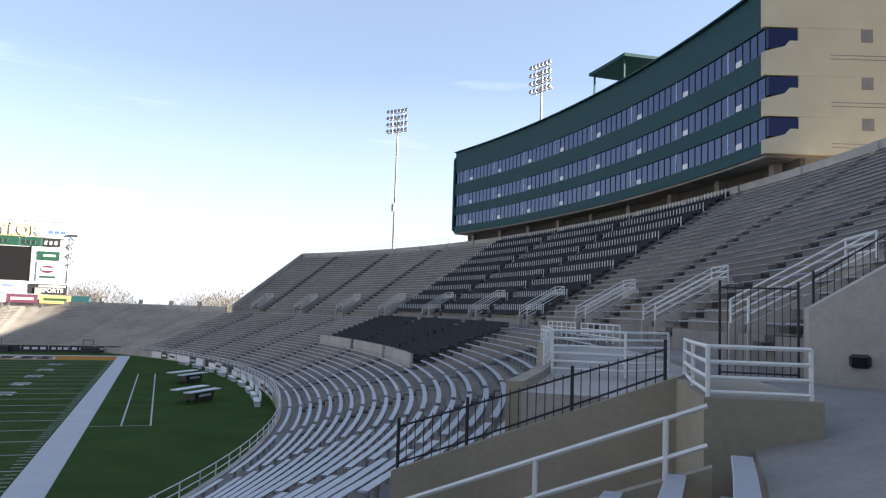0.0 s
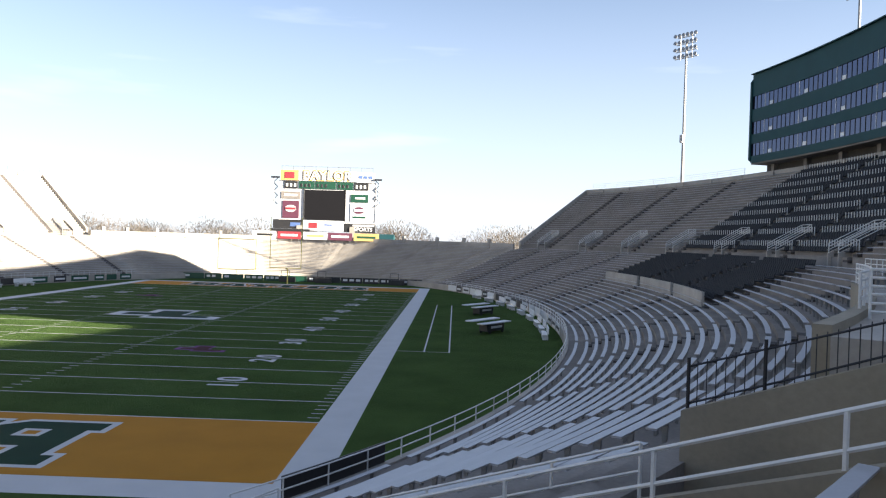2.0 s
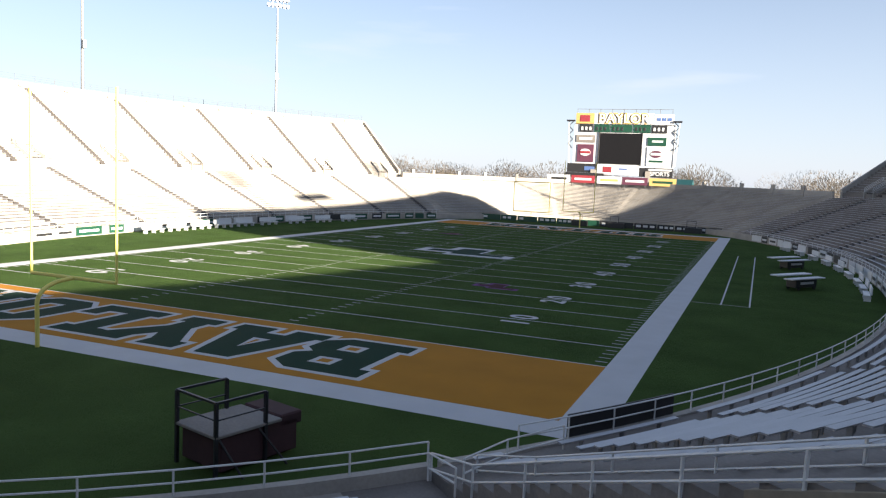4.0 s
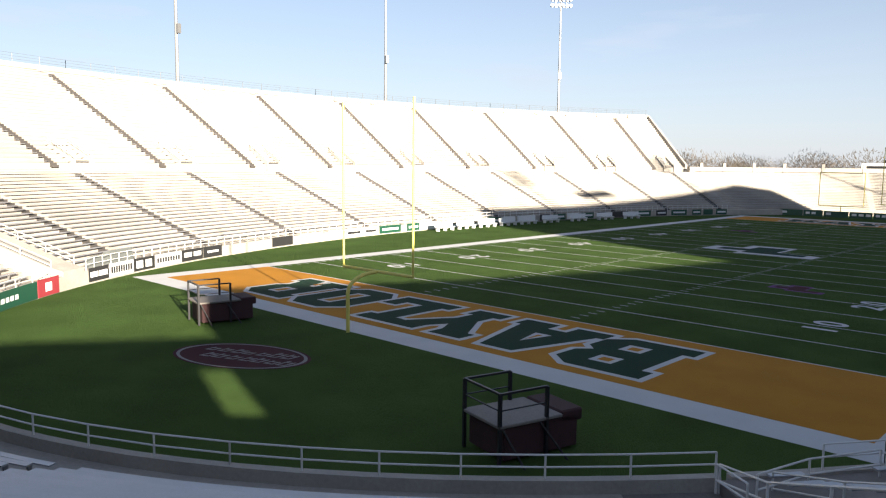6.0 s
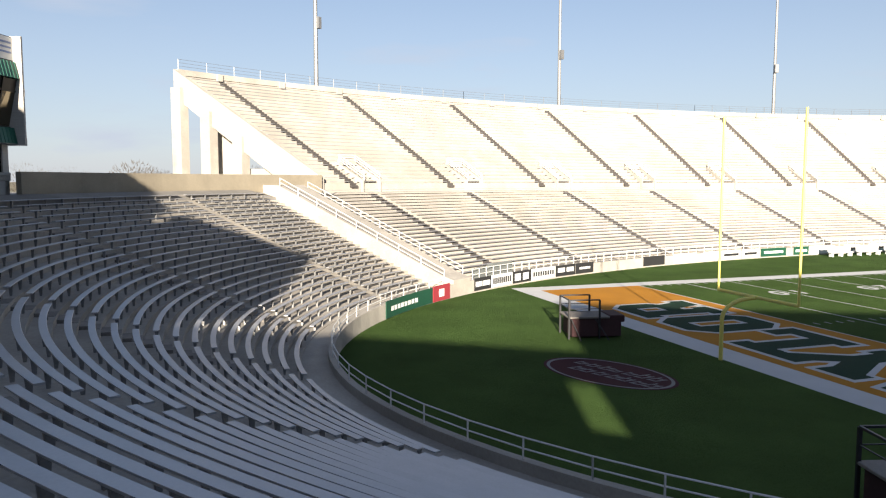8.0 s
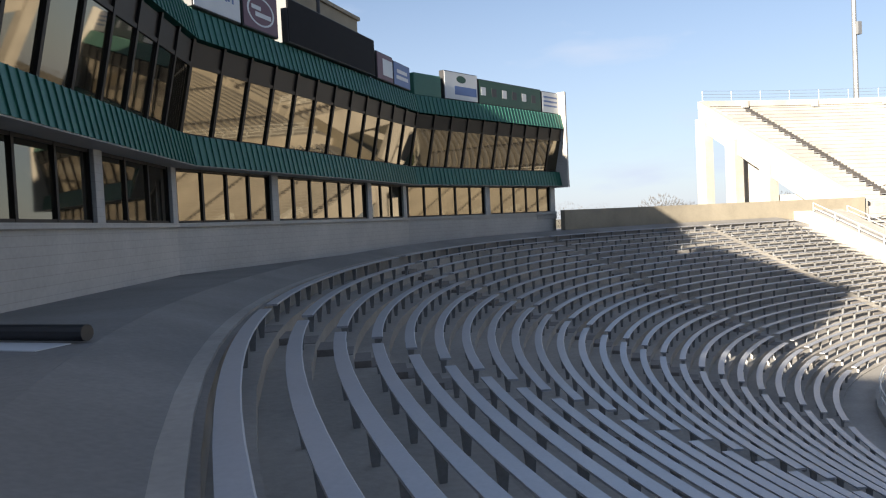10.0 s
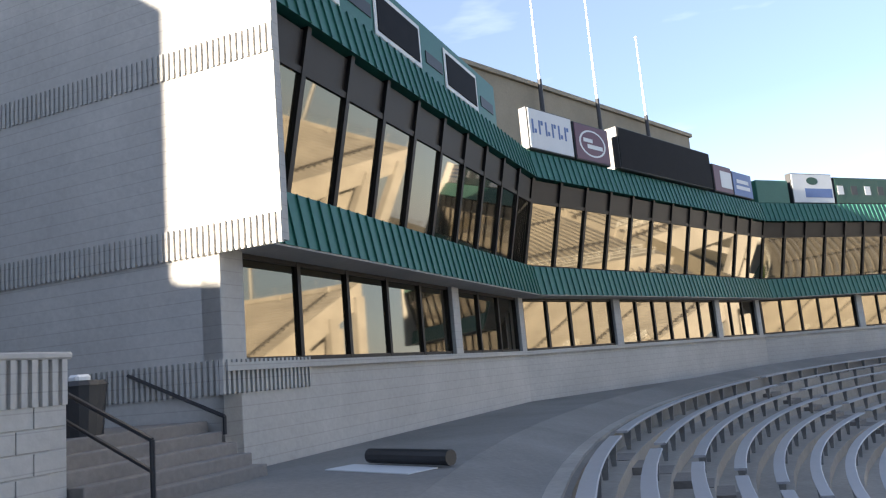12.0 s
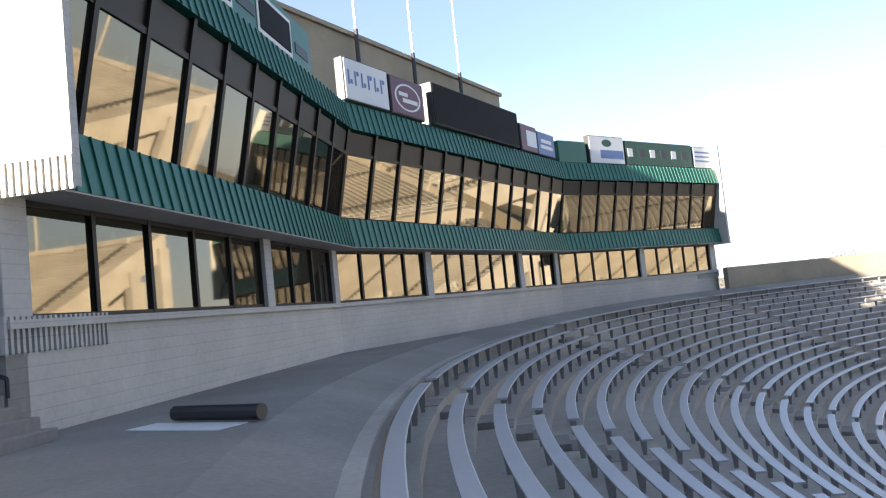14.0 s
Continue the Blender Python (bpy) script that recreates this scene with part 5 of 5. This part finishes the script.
# ---------------------------------------------------------------- carts and benches by the sideline
def cart(x, y, turn, label):
    m = pose(x, y, 0, 0, 0, turn)
    c = thing("equipment_cart", label, "cart", "equipment carts")
    part("body", box((-1.6, -0.5, 0.2), (1.5, 0.5, 0.95), m, 0.05), SIGN_BLACK, c)
    part("lettering", box((-1.0, -0.52, 0.5), (1.0, -0.505, 0.72), m), SIGN_WHITE, c)
    for k, (z, dx) in enumerate(((1.0, 0.0), (1.25, -0.5))):
        part("board", box((-2.9 + dx, -0.9 + k, z), (2.1 + dx, -0.1 + k, z + 0.10), m, 0.01), SIGN_WHITE, c)
    for px, py in ((-1.2, -0.5), (1.1, -0.5), (-1.2, 0.5), (1.1, 0.5)):
        part("wheel", tube(m @ Vector((px, py - 0.05, 0.18)), m @ Vector((px, py + 0.05, 0.18)), 0.18, 10), SIGN_BLACK, c)


cart(34.5, 47.6, 55, "black wheeled cart carrying long white boards")
cart(34.3, 65.5, 55, "black wheeled cart carrying long white boards")


def team_bench(th, d, length, label, mat=SIGN_WHITE):
    p = spot(th, d, 0)
    q = spot(th + 0.1, d, 0)
    u = (q - p).normalized()
    m = Matrix(((u.x, -u.y, 0, p.x), (u.y, u.x, 0, p.y), (0, 0, 1, 0), (0, 0, 0, 1)))
    b = thing("team_bench", label, "bench", "team benches")
    part("seat", box((-length / 2, -0.25, 0.42), (length / 2, 0.25, 0.52), m, 0.02), mat, b)
    part("backrest", box((-length / 2, 0.25, 0.55), (length / 2, 0.36, 1.15), m, 0.02), mat, b)
    for k in range(3):
        x = (k - 1) * (length / 2 - 0.3)
        part("leg", box((x - 0.08, -0.22, 0), (x + 0.08, 0.3, 0.42), m), mat, b)


for th in (173, 176.5, 180, 183.5, 187, 191, 196, 201, 206):
    team_bench(th, -2.4, 3.6, "white slatted team bench on the sideline turf")
for th in (-30, -25, -20, -15, -10, -5, 0, 4, 8):
    team_bench(th, -1.6, 3.2, "white slatted team bench beside the shaded stand")


# ---------------------------------------------------------------- banners on the field wall
def banner(t0, t1, z0, z1, mat, label, marks=(), d=-0.03):
    b = thing("banner", label, "banner", "field wall banners")
    bm = bmesh.new()
    add_ring(bm, rect(d - 0.05, d, z0, z1), t0, t1, 1.5)
    part("panel", bm, mat, b)
    for (a, c, lo, hi), mm in marks:
        bm = bmesh.new()
        add_ring(bm, rect(d - 0.07, d - 0.052, z0 + (z1 - z0) * lo, z0 + (z1 - z0) * hi), t0 + (t1 - t0) * a, t0 + (t1 - t0) * c, 1.5)
        part("lettering", bm, mm, b)


W_, K_, G_, R_ = SIGN_WHITE, SIGN_BLACK, SIGN_GREEN, SIGN_RED
banner(112.5, 120.6, 0.05, 1.15, G_, "dark green banner with pale lettering on the curved wall", [((0.12 + 0.075 * k, 0.17 + 0.075 * k, 0.35, 0.62), W_) for k in range(8)])
banner(120.7, 123.3, 0.05, 1.2, R_, "red banner with a white round emblem", [((0.35, 0.65, 0.25, 0.75), W_)])
cover_specs = ((127.0, 129.4, K_, [((0.06, 0.45, 0.3, 0.7), W_), ((0.5, 0.92, 0.3, 0.7), W_)], "black banner with bold white lettering"),
               (129.5, 132.4, W_, [((0.06 + 0.1 * k, 0.13 + 0.1 * k, 0.25, 0.75), K_) for k in range(9)], "white banner with tall black lettering"),
               (132.5, 135.0, K_, [((0.1, 0.42, 0.2, 0.8), W_), ((0.55, 0.85, 0.2, 0.8), W_)], "black banner with two white emblems"),
               (135.1, 138.3, W_, [((0.06 + 0.1 * k, 0.13 + 0.1 * k, 0.3, 0.7), K_) for k in range(9)], "white banner with black lettering"),
               (138.4, 141.0, K_, [((0.1, 0.45, 0.35, 0.75), W_), ((0.55, 0.9, 0.35, 0.75), W_)], "black banner with white lettering"),
               (141.1, 143.4, K_, [((0.2, 0.8, 0.4, 0.6), W_)], "dark banner with white lettering"))
for t0, t1, mat_, marks, label in cover_specs:
    banner(t0, t1, 0.15, 1.15, mat_, label, marks)
for t0, t1, z1 in ((128.4, 129.4, 1.9), (130.3, 133.0, 2.05)):
    cover = thing("equipment_cover", "dark grey equipment cover behind the banners", "cover")
    bm = bmesh.new()
    add_ring(bm, [(0.35, 0.95), (1.1, 0.95), (1.0, z1 - 0.15), (0.45, z1)], t0, t1, 1)
    part("shell", bm, material("grey_tarpaulin", (0.10, 0.11, 0.11), 0.8), cover)
rnd = random.Random(5)
th = 150.0
while th < 226:
    w = rnd.uniform(1.6, 3.4)
    mat_ = rnd.choice((W_, W_, K_, G_) if th < 200 else (K_, K_, G_, K_))
    banner(th, th + w, 0.15, 1.1, mat_, "%s sponsor banner with a line of lettering" % ("white" if mat_ is W_ else "dark green" if mat_ is G_ else "black"),
           [((0.12, 0.88, 0.35, 0.65), K_ if mat_ is W_ else W_)] if rnd.random() < 0.7 else [])
    th += w + rnd.uniform(0.1, 1.2)
th = -44.0
while th < 6:
    w = rnd.uniform(1.6, 3.6)
    mat_ = rnd.choice((W_, W_, W_, K_))
    banner(th, th + w, 0.15, 1.1, mat_, "%s sponsor banner on the shaded field wall" % ("white" if mat_ is W_ else "black"), [((0.12, 0.88, 0.35, 0.65), K_ if mat_ is W_ else W_)] if rnd.random() < 0.5 else [])
    th += w + rnd.uniform(0.1, 0.8)
# black banner by the gate, next to the stair well
banner(46.6, 51.5, 0.6, 1.72, K_, "long black banner on the railing by the gate", [((0.38, 0.40, 0.2, 0.8), W_), ((0.12, 0.14, 0.2, 0.8), W_), ((0.02, 0.09, 0.35, 0.75), W_)], d=0.05)

# far fence of banners behind the other end zone
rnd = random.Random(9)
x = -22.0
while x < 25:
    w = rnd.uniform(3.0, 5.5)
    b = thing("banner", "black banner on a low frame behind the far end zone", "banner", "far end banners")
    part("panel", box((x, 119.4, 0.05), (x + w - 0.15, 119.5, 1.15)), K_ if x > 0 or rnd.random() < 0.3 else G_, b)
    for j in range(rnd.randint(1, 3)):
        xx = x + 0.4 + j * w / 3.4
        part("lettering", box((xx, 119.37, 0.45), (xx + w / 5, 119.395, 0.85)), W_, b)
    x += w
for x in (-3.0, 4.0, 18.0):
    fr = thing("goal_cage", "small black equipment cage standing behind the far end zone", "cage")
    part("box", box((x, 118.0, 0), (x + 3.0, 119.0, 1.0), None, 0.03), SIGN_BLACK, fr)
    for xx in (x + 0.3, x + 1.9):
        part("post", tube((xx, 118.5, 1.0), (xx, 118.5, 2.2), 0.06, 4), BLACK_STEEL, fr)
    part("bar", tube((x + 0.3, 118.5, 2.2), (x + 1.9, 118.5, 2.2), 0.06, 4), BLACK_STEEL, fr)
net = thing("kicking_net", "pale square net frame before the far terrace", "net")
for a, b in (((-16, 2), (-16, 8)), ((-8.5, 2), (-8.5, 8)), ((-16, 8), (-8.5, 8)), ((-16, 2), (-8.5, 2)), ((-12.2, 0), (-12.2, 2))):
    part("pole", tube((a[0], 121.5, a[1]), (b[0], 121.5, b[1]), 0.07, 5), YELLOW, net)

# ---------------------------------------------------------------- scoreboard behind the far terrace
def sx(v):
    return -14.3 + (v - 290) * 0.049


def sz(v):
    return 25.0 - (v - 108) * 0.0485


SB_Y = 158.0
sb = thing("scoreboard", "tall white scoreboard with a dark screen and sponsor panels", "scoreboard")


def sb_panel(name, x0, x1, y0, y1, mat, depth=0.15, lift=0.0, label=""):
    return part(name, box((sx(x0), SB_Y - lift - depth, sz(y1)), (sx(x1), SB_Y - lift, sz(y0)), None, 0.02), mat, sb, label)


sb_panel("body", 318, 803, 160, 386, SIGN_WHITE, 1.2, -1.2)
sb_panel("top_panel", 325, 415, 108, 160, SIGN_GOLD, 0.3)
sb_panel("top_panel", 416, 700, 108, 160, SIGN_WHITE, 0.25)
sb_panel("top_panel", 705, 795, 112, 162, SIGN_WHITE, 0.3)
for k in range(3):
    sb_panel("lettering", 715 + k * 25, 735 + k * 25, 128, 142, SIGN_BLUE, 0.05, 0.3)
sb_panel("emblem", 345, 395, 118, 150, SIGN_RED, 0.05, 0.3)
lm = pose(sx(558), SB_Y - 0.36, sz(135), 90, 0, 0)
glyphs("BAYLOR", 3.0, SIGN_WHITE, "lettering", lm, sb, 0.02, 0.06, 1.08, "white block lettering with gold edges")
glyphs("BAYLOR", 3.0, SIGN_GOLD, "lettering", pose(sx(558), SB_Y - 0.27, sz(135), 90, 0, 0), sb, 0.30, 0.02, 1.08)
for x0, x1 in ((345, 410), (418, 495), (500, 602), (608, 688), (694, 766)):
    p = sb_panel("digit_panel", x0, x1, 163, 200, SIGN_GREEN if x0 not in (345, 694) else SIGN_BLACK, 0.2)
    for k in range(3):
        sb_panel("digit", x0 + 8 + k * 20, x0 + 18 + k * 20, 175, 192, SIGN_BLACK if x0 not in (345, 694) else SIGN_WHITE, 0.05, 0.2)
sb_panel("screen", 447, 650, 205, 356, SCREEN, 0.2)
sb_panel("screen_frame", 443, 447, 201, 360, SIGN_BLACK, 0.25)
sb_panel("screen_frame", 650, 654, 201, 360, SIGN_BLACK, 0.25)
sb_panel("sponsor_panel", 330, 425, 216, 252, CONCRETE_DARK, 0.15)
sb_panel("lettering", 345, 410, 228, 240, SIGN_WHITE, 0.04, 0.15)
sb_panel("sponsor_panel", 338, 421, 262, 350, SIGN_MAROON, 0.15)
sb_panel("sponsor_panel", 678, 766, 222, 262, SIGN_GREEN, 0.15)
sb_panel("lettering", 700, 750, 236, 246, SIGN_WHITE, 0.04, 0.15)
sb_panel("sponsor_panel", 678, 766, 268, 358, SIGN_WHITE, 0.15)
for cx, cz, mat_ in ((379, 302, SIGN_WHITE), (722, 302, SIGN_MAROON)):
    bm = bmesh.new()
    ring = [(sx(cx) + 1.35 * math.cos(k * math.tau / 20), sz(cz) + 0.85 * math.sin(k * math.tau / 20)) for k in range(20)]
    add_sweep(bm, [[(x, y, z) for x, z in ring] for y in (SB_Y - 0.22, SB_Y - 0.14)])
    part("emblem", bm, mat_, sb)
    sb_panel("lettering", cx - 26, cx + 26, 296, 308, SIGN_RED if mat_ is SIGN_WHITE else SIGN_WHITE, 0.04, 0.22)
sb_panel("lettering", 690, 755, 332, 342, SIGN_GREEN, 0.04, 0.15)
sb_panel("sponsor_panel", 293, 441, 358, 403, SIGN_BLACK, 0.3)
sb_panel("lettering", 380, 430, 372, 392, SIGN_BLUE, 0.04, 0.3)
sb_panel("sponsor_panel", 444, 646, 360, 409, SIGN_WHITE, 0.3)
sb_panel("lettering", 472, 515, 370, 398, SIGN_RED, 0.04, 0.3)
sb_panel("lettering", 550, 590, 376, 384, SIGN_BLUE, 0.04, 0.3)
sb_panel("sponsor_panel", 648, 806, 369, 414, SIGN_BLACK, 0.3)
glyphs("SPORTS", 1.3, SIGN_WHITE, "lettering", pose(sx(745), SB_Y - 0.34, sz(398), 90, 0, 0), sb, 0.03, 0.02)
sb_panel("lettering", 692, 800, 374, 383, SIGN_WHITE, 0.04, 0.3)
for x, s in ((300, -1), (812, 1)):
    part("speaker_arm", box((sx(x) - 1.0, SB_Y - 0.6, sz(150)), (sx(x) + 1.0, SB_Y, sz(142))), BLACK_STEEL, sb)
    for k in range(6):
        a, b = (sx(x + s * 10), sx(x - s * 12))
        part("brace", tube((a if k % 2 else b, SB_Y - 0.2, sz(150 + k * 22)), (b if k % 2 else a, SB_Y - 0.2, sz(172 + k * 22)), 0.12, 4), BLACK_STEEL, sb)
    part("brace", tube((sx(x + s * 10), SB_Y - 0.2, sz(150)), (sx(x), SB_Y - 0.2, sz(360)), 0.13, 4), WHITE_PAINT, sb)
for x in (425, 690):
    part("leg", box((sx(x) - 0.6, SB_Y - 0.5, -0.6), (sx(x) + 0.6, SB_Y + 0.5, sz(386))), CONCRETE, sb)
for k in range(9):
    x = 330 + k * 57
    part("post", tube((sx(x), SB_Y, sz(110)), (sx(x), SB_Y, sz(86)), 0.07, 4), GALVANISED, sb)
part("rail", tube((sx(330), SB_Y, sz(88)), (sx(786), SB_Y, sz(88)), 0.07, 4), GALVANISED, sb)
part("catwalk", box((sx(285), SB_Y - 1.0, sz(428)), (sx(480), SB_Y, sz(404))), SIGN_BLACK, sb)
hut = thing("field_hut", "low building with a dark green pitched roof by the scoreboard", "building")
bm = bmesh.new()
add_sweep(bm, [[(x, 151, sz(455)), (x, 160, sz(455)), (x, 155.5, sz(418))] for x in (sx(728), sx(905))])
part("roof", bm, GREEN_DARK, hut)
part("wall", box((sx(740), 152, -0.6), (sx(895), 159, sz(455))), CONCRETE, hut)
for x0, x1, mat_, name_ in ((250, 360, SIGN_WHITE, "white"), (368, 478, SIGN_RED, "red"), (490, 602, SIGN_WHITE, "white and yellow"), (606, 720, SIGN_MAROON, "maroon"), (728, 846, SIGN_GOLD, "gold and green")):
    b = thing("wall_banner", "%s sponsor banner on the terrace wall" % name_, "banner", "terrace wall banners")
    part("panel", box((sx(x0), 147.4, 8.2), (sx(x1), 147.55, 9.9)), mat_, b)
    part("lettering", box((sx(x0 + 15), 147.36, 8.8), (sx(x1 - 15), 147.39, 9.3)), SIGN_GOLD if name_ == "white and yellow" else SIGN_GREEN if name_[0] == "g" else SIGN_BLACK if mat_ is SIGN_WHITE else SIGN_WHITE, b)
    for xx in (sx(x0 + 10), sx(x1 - 10)):
        part("post", tube((xx, 147.6, -0.6), (xx, 147.6, 9.9), 0.08, 4), GALVANISED, b)


# ---------------------------------------------------------------- floodlight masts
def mast(x, y, z0, z1, face, label):
    m = Matrix.Translation((x, y, 0)) @ Matrix.Rotation(math.atan2(face.y - y, face.x - x), 4, "Z")
    t = thing("floodlight_mast", label, "mast", "floodlight masts")
    part("pole", tube((x, y, z0), (x, y, z1 - 0.5), 0.30, 10, 0.16), GALVANISED, t)
    part("foot", box((-0.5, -0.5, z0 - 0.3), (0.5, 0.5, z0 + 1.6), m, 0.03), CONCRETE, t)
    for r in range(4):
        z = z1 - 3.6 + r * 1.25
        part("crossarm", box((-0.06, -2.4 + 0.2 * r, z - 0.06), (0.06, 2.4 - 0.2 * r, z + 0.06), m), GALVANISED, t)
        for k in range(6):
            yy = -2.1 + k * 0.84
            bm = bmesh.new()
            bmesh.ops.create_cone(bm, cap_ends=True, segments=10, radius1=0.36, radius2=0.2, depth=0.4, matrix=m @ Matrix.Translation((0.3, yy, z + 0.3)) @ Matrix.Rotation(radians(-105), 4, "Y"))
            part("lamp", bm, GALVANISED, t)
    for s in (-1, 1):
        part("upright", box((-0.05, s * 1.2 - 0.05, z1 - 3.8), (0.05, s * 1.2 + 0.05, z1 + 0.5), m), GALVANISED, t)
    part("junction_box", box((0.3, -0.3, z0 + 9), (0.7, 0.3, z0 + 10.4), m), GALVANISED, t)


MID = Vector((0, 54.86))
for x, y in ((-66.1, -11.2), (-78.0, 28.8), (-79.1, 71.4), (-69.2, 113.9)):
    mast(x, y, Z_TOP - 0.8, 46.8, MID, "tall grey floodlight mast behind the sunlit stand")
mast(70.8, 109.6, Z_TOP - 0.8, 46.5, MID, "tall grey floodlight mast behind the shaded stand")
mast(82.8, 74.0, -0.6, 46.5, MID, "tall grey floodlight mast behind the press box")
mast(84.0, 32.0, -0.6, 46.5, MID, "tall grey floodlight mast behind the press box")


# ---------------------------------------------------------------- bare trees beyond the stadium
def grow(bm, p, d, length, r, depth, rng, twigs):
    q = p + d * length
    add_tube(bm if depth > 1 else twigs, p, q, r, 5 if depth > 2 else 3, r * 0.65)
    if depth == 0:
        return
    for _ in range(3 if depth > 1 else 4):
        nd = (d + Vector((rng.uniform(-1, 1), rng.uniform(-1, 1), rng.uniform(-0.25, 0.75))) * 0.75).normalized()
        grow(bm, p + d * length * rng.uniform(0.55, 1.0), nd, length * rng.uniform(0.6, 0.8), r * 0.6, depth - 1, rng, twigs)


def tree(seed, height, leafy, label):
    rng = random.Random(seed)
    t = thing("tree", label, "tree", "trees beyond the stadium")
    wood, twigs = bmesh.new(), bmesh.new()
    grow(wood, Vector((0, 0, 0)), Vector((0, 0, 1)), height * 0.28, height * 0.022, 4, rng, twigs)
    if leafy:
        for _ in range(900):
            c = Vector((rng.gauss(0, 1), rng.gauss(0, 1), rng.gauss(0, 0.7)))
            c = c.normalized() * min(c.length, 1.7) ** 0.6 * height * 0.33
            c.z = abs(c.z) * 0.9 + height * 0.42 + rng.uniform(-0.6, 0.6)
            a = Vector((rng.uniform(-1, 1), rng.uniform(-1, 1), rng.uniform(-1, 1))).normalized() * rng.uniform(0.3, 0.6)
            b = a.orthogonal().normalized() * a.length
            vs = [twigs.verts.new(c + v) for v in (a, b, -a, -b)]
            twigs.faces.new(vs)
    else:
        for _ in range(800):
            c = Vector((rng.gauss(0, 1), rng.gauss(0, 1), rng.gauss(0, 0.8)))
            c = c.normalized() * min(c.length, 1.6) ** 0.7 * height * 0.36
            c.z = c.z * 0.9 + height * 0.66
            a = (Vector((c.x, c.y, abs(c.z - height * 0.3))).normalized() + Vector((rng.uniform(-1, 1), rng.uniform(-1, 1), rng.uniform(-0.5, 1))) * 0.6).normalized() * rng.uniform(0.5, 1.1)
            b = a.orthogonal().normalized() * 0.06
            vs = [twigs.verts.new(c + v) for v in (-b, b, a)]
            twigs.faces.new(vs)
    part("trunk", wood, BARK, t)
    part("crown", twigs, EVERGREEN if leafy else BARK, t)
    return t


kinds = [tree(k, 11.0, False, "bare brown winter tree beyond the stadium") for k in range(4)] + [tree(40 + k, 8.5, True, "dark evergreen oak beyond the stadium") for k in range(2)]
for k, t in enumerate(kinds):
    t.matrix_basis = pose(-120 + 45 * k, 330, -0.6, 0, 0, 40 * k)
rnd = random.Random(21)
n_tree = 0
while n_tree < 210:
    az = rnd.choice((rnd.uniform(-25, 125), rnd.uniform(-14, 44), rnd.uniform(-14, 44)))
    dist = rnd.uniform(205, 330)
    x, y = 30 - dist * math.sin(radians(az)), -27 + dist * math.cos(radians(az))
    n_tree += 1
    leafy = (-0.6 < az < 2.4) or rnd.random() < 0.06
    src = kinds[rnd.choice((4, 5))] if leafy else kinds[rnd.randrange(4)]
    s = rnd.uniform(0.9, 1.2) if -7 < az < 3 else rnd.uniform(0.85, 1.2)
    c = copy_thing(src, pose(x, y, -0.6, 0, 0, rnd.uniform(0, 360)))
    c.scale = (s * 1.15, s * 1.15, s)
for x, y, w, h in ((-35, 230, 14, 5.5), (5, 245, 18, 5), (28, 250, 12, 4.5), (52, 240, 16, 5.5), (-75, 260, 16, 5)):
    house = thing("house", "low pale house with a shallow grey roof far off", "house", "far houses")
    part("wall", box((x, y, -0.6), (x + w, y + 9, h)), BEIGE, house)
    bm = bmesh.new()
    add_sweep(bm, [[(xx, y - 0.5, h), (xx, y + 9.5, h), (xx, y + 4.5, h + 2.2)] for xx in (x - 0.5, x + w + 0.5)])
    part("roof", bm, CONCRETE, house)
    for k in range(3):
        part("window", box((x + 1.5 + k * w / 3.2, y - 0.05, 1.2), (x + 2.7 + k * w / 3.2, y + 0.02, 2.6)), SCREEN, house)
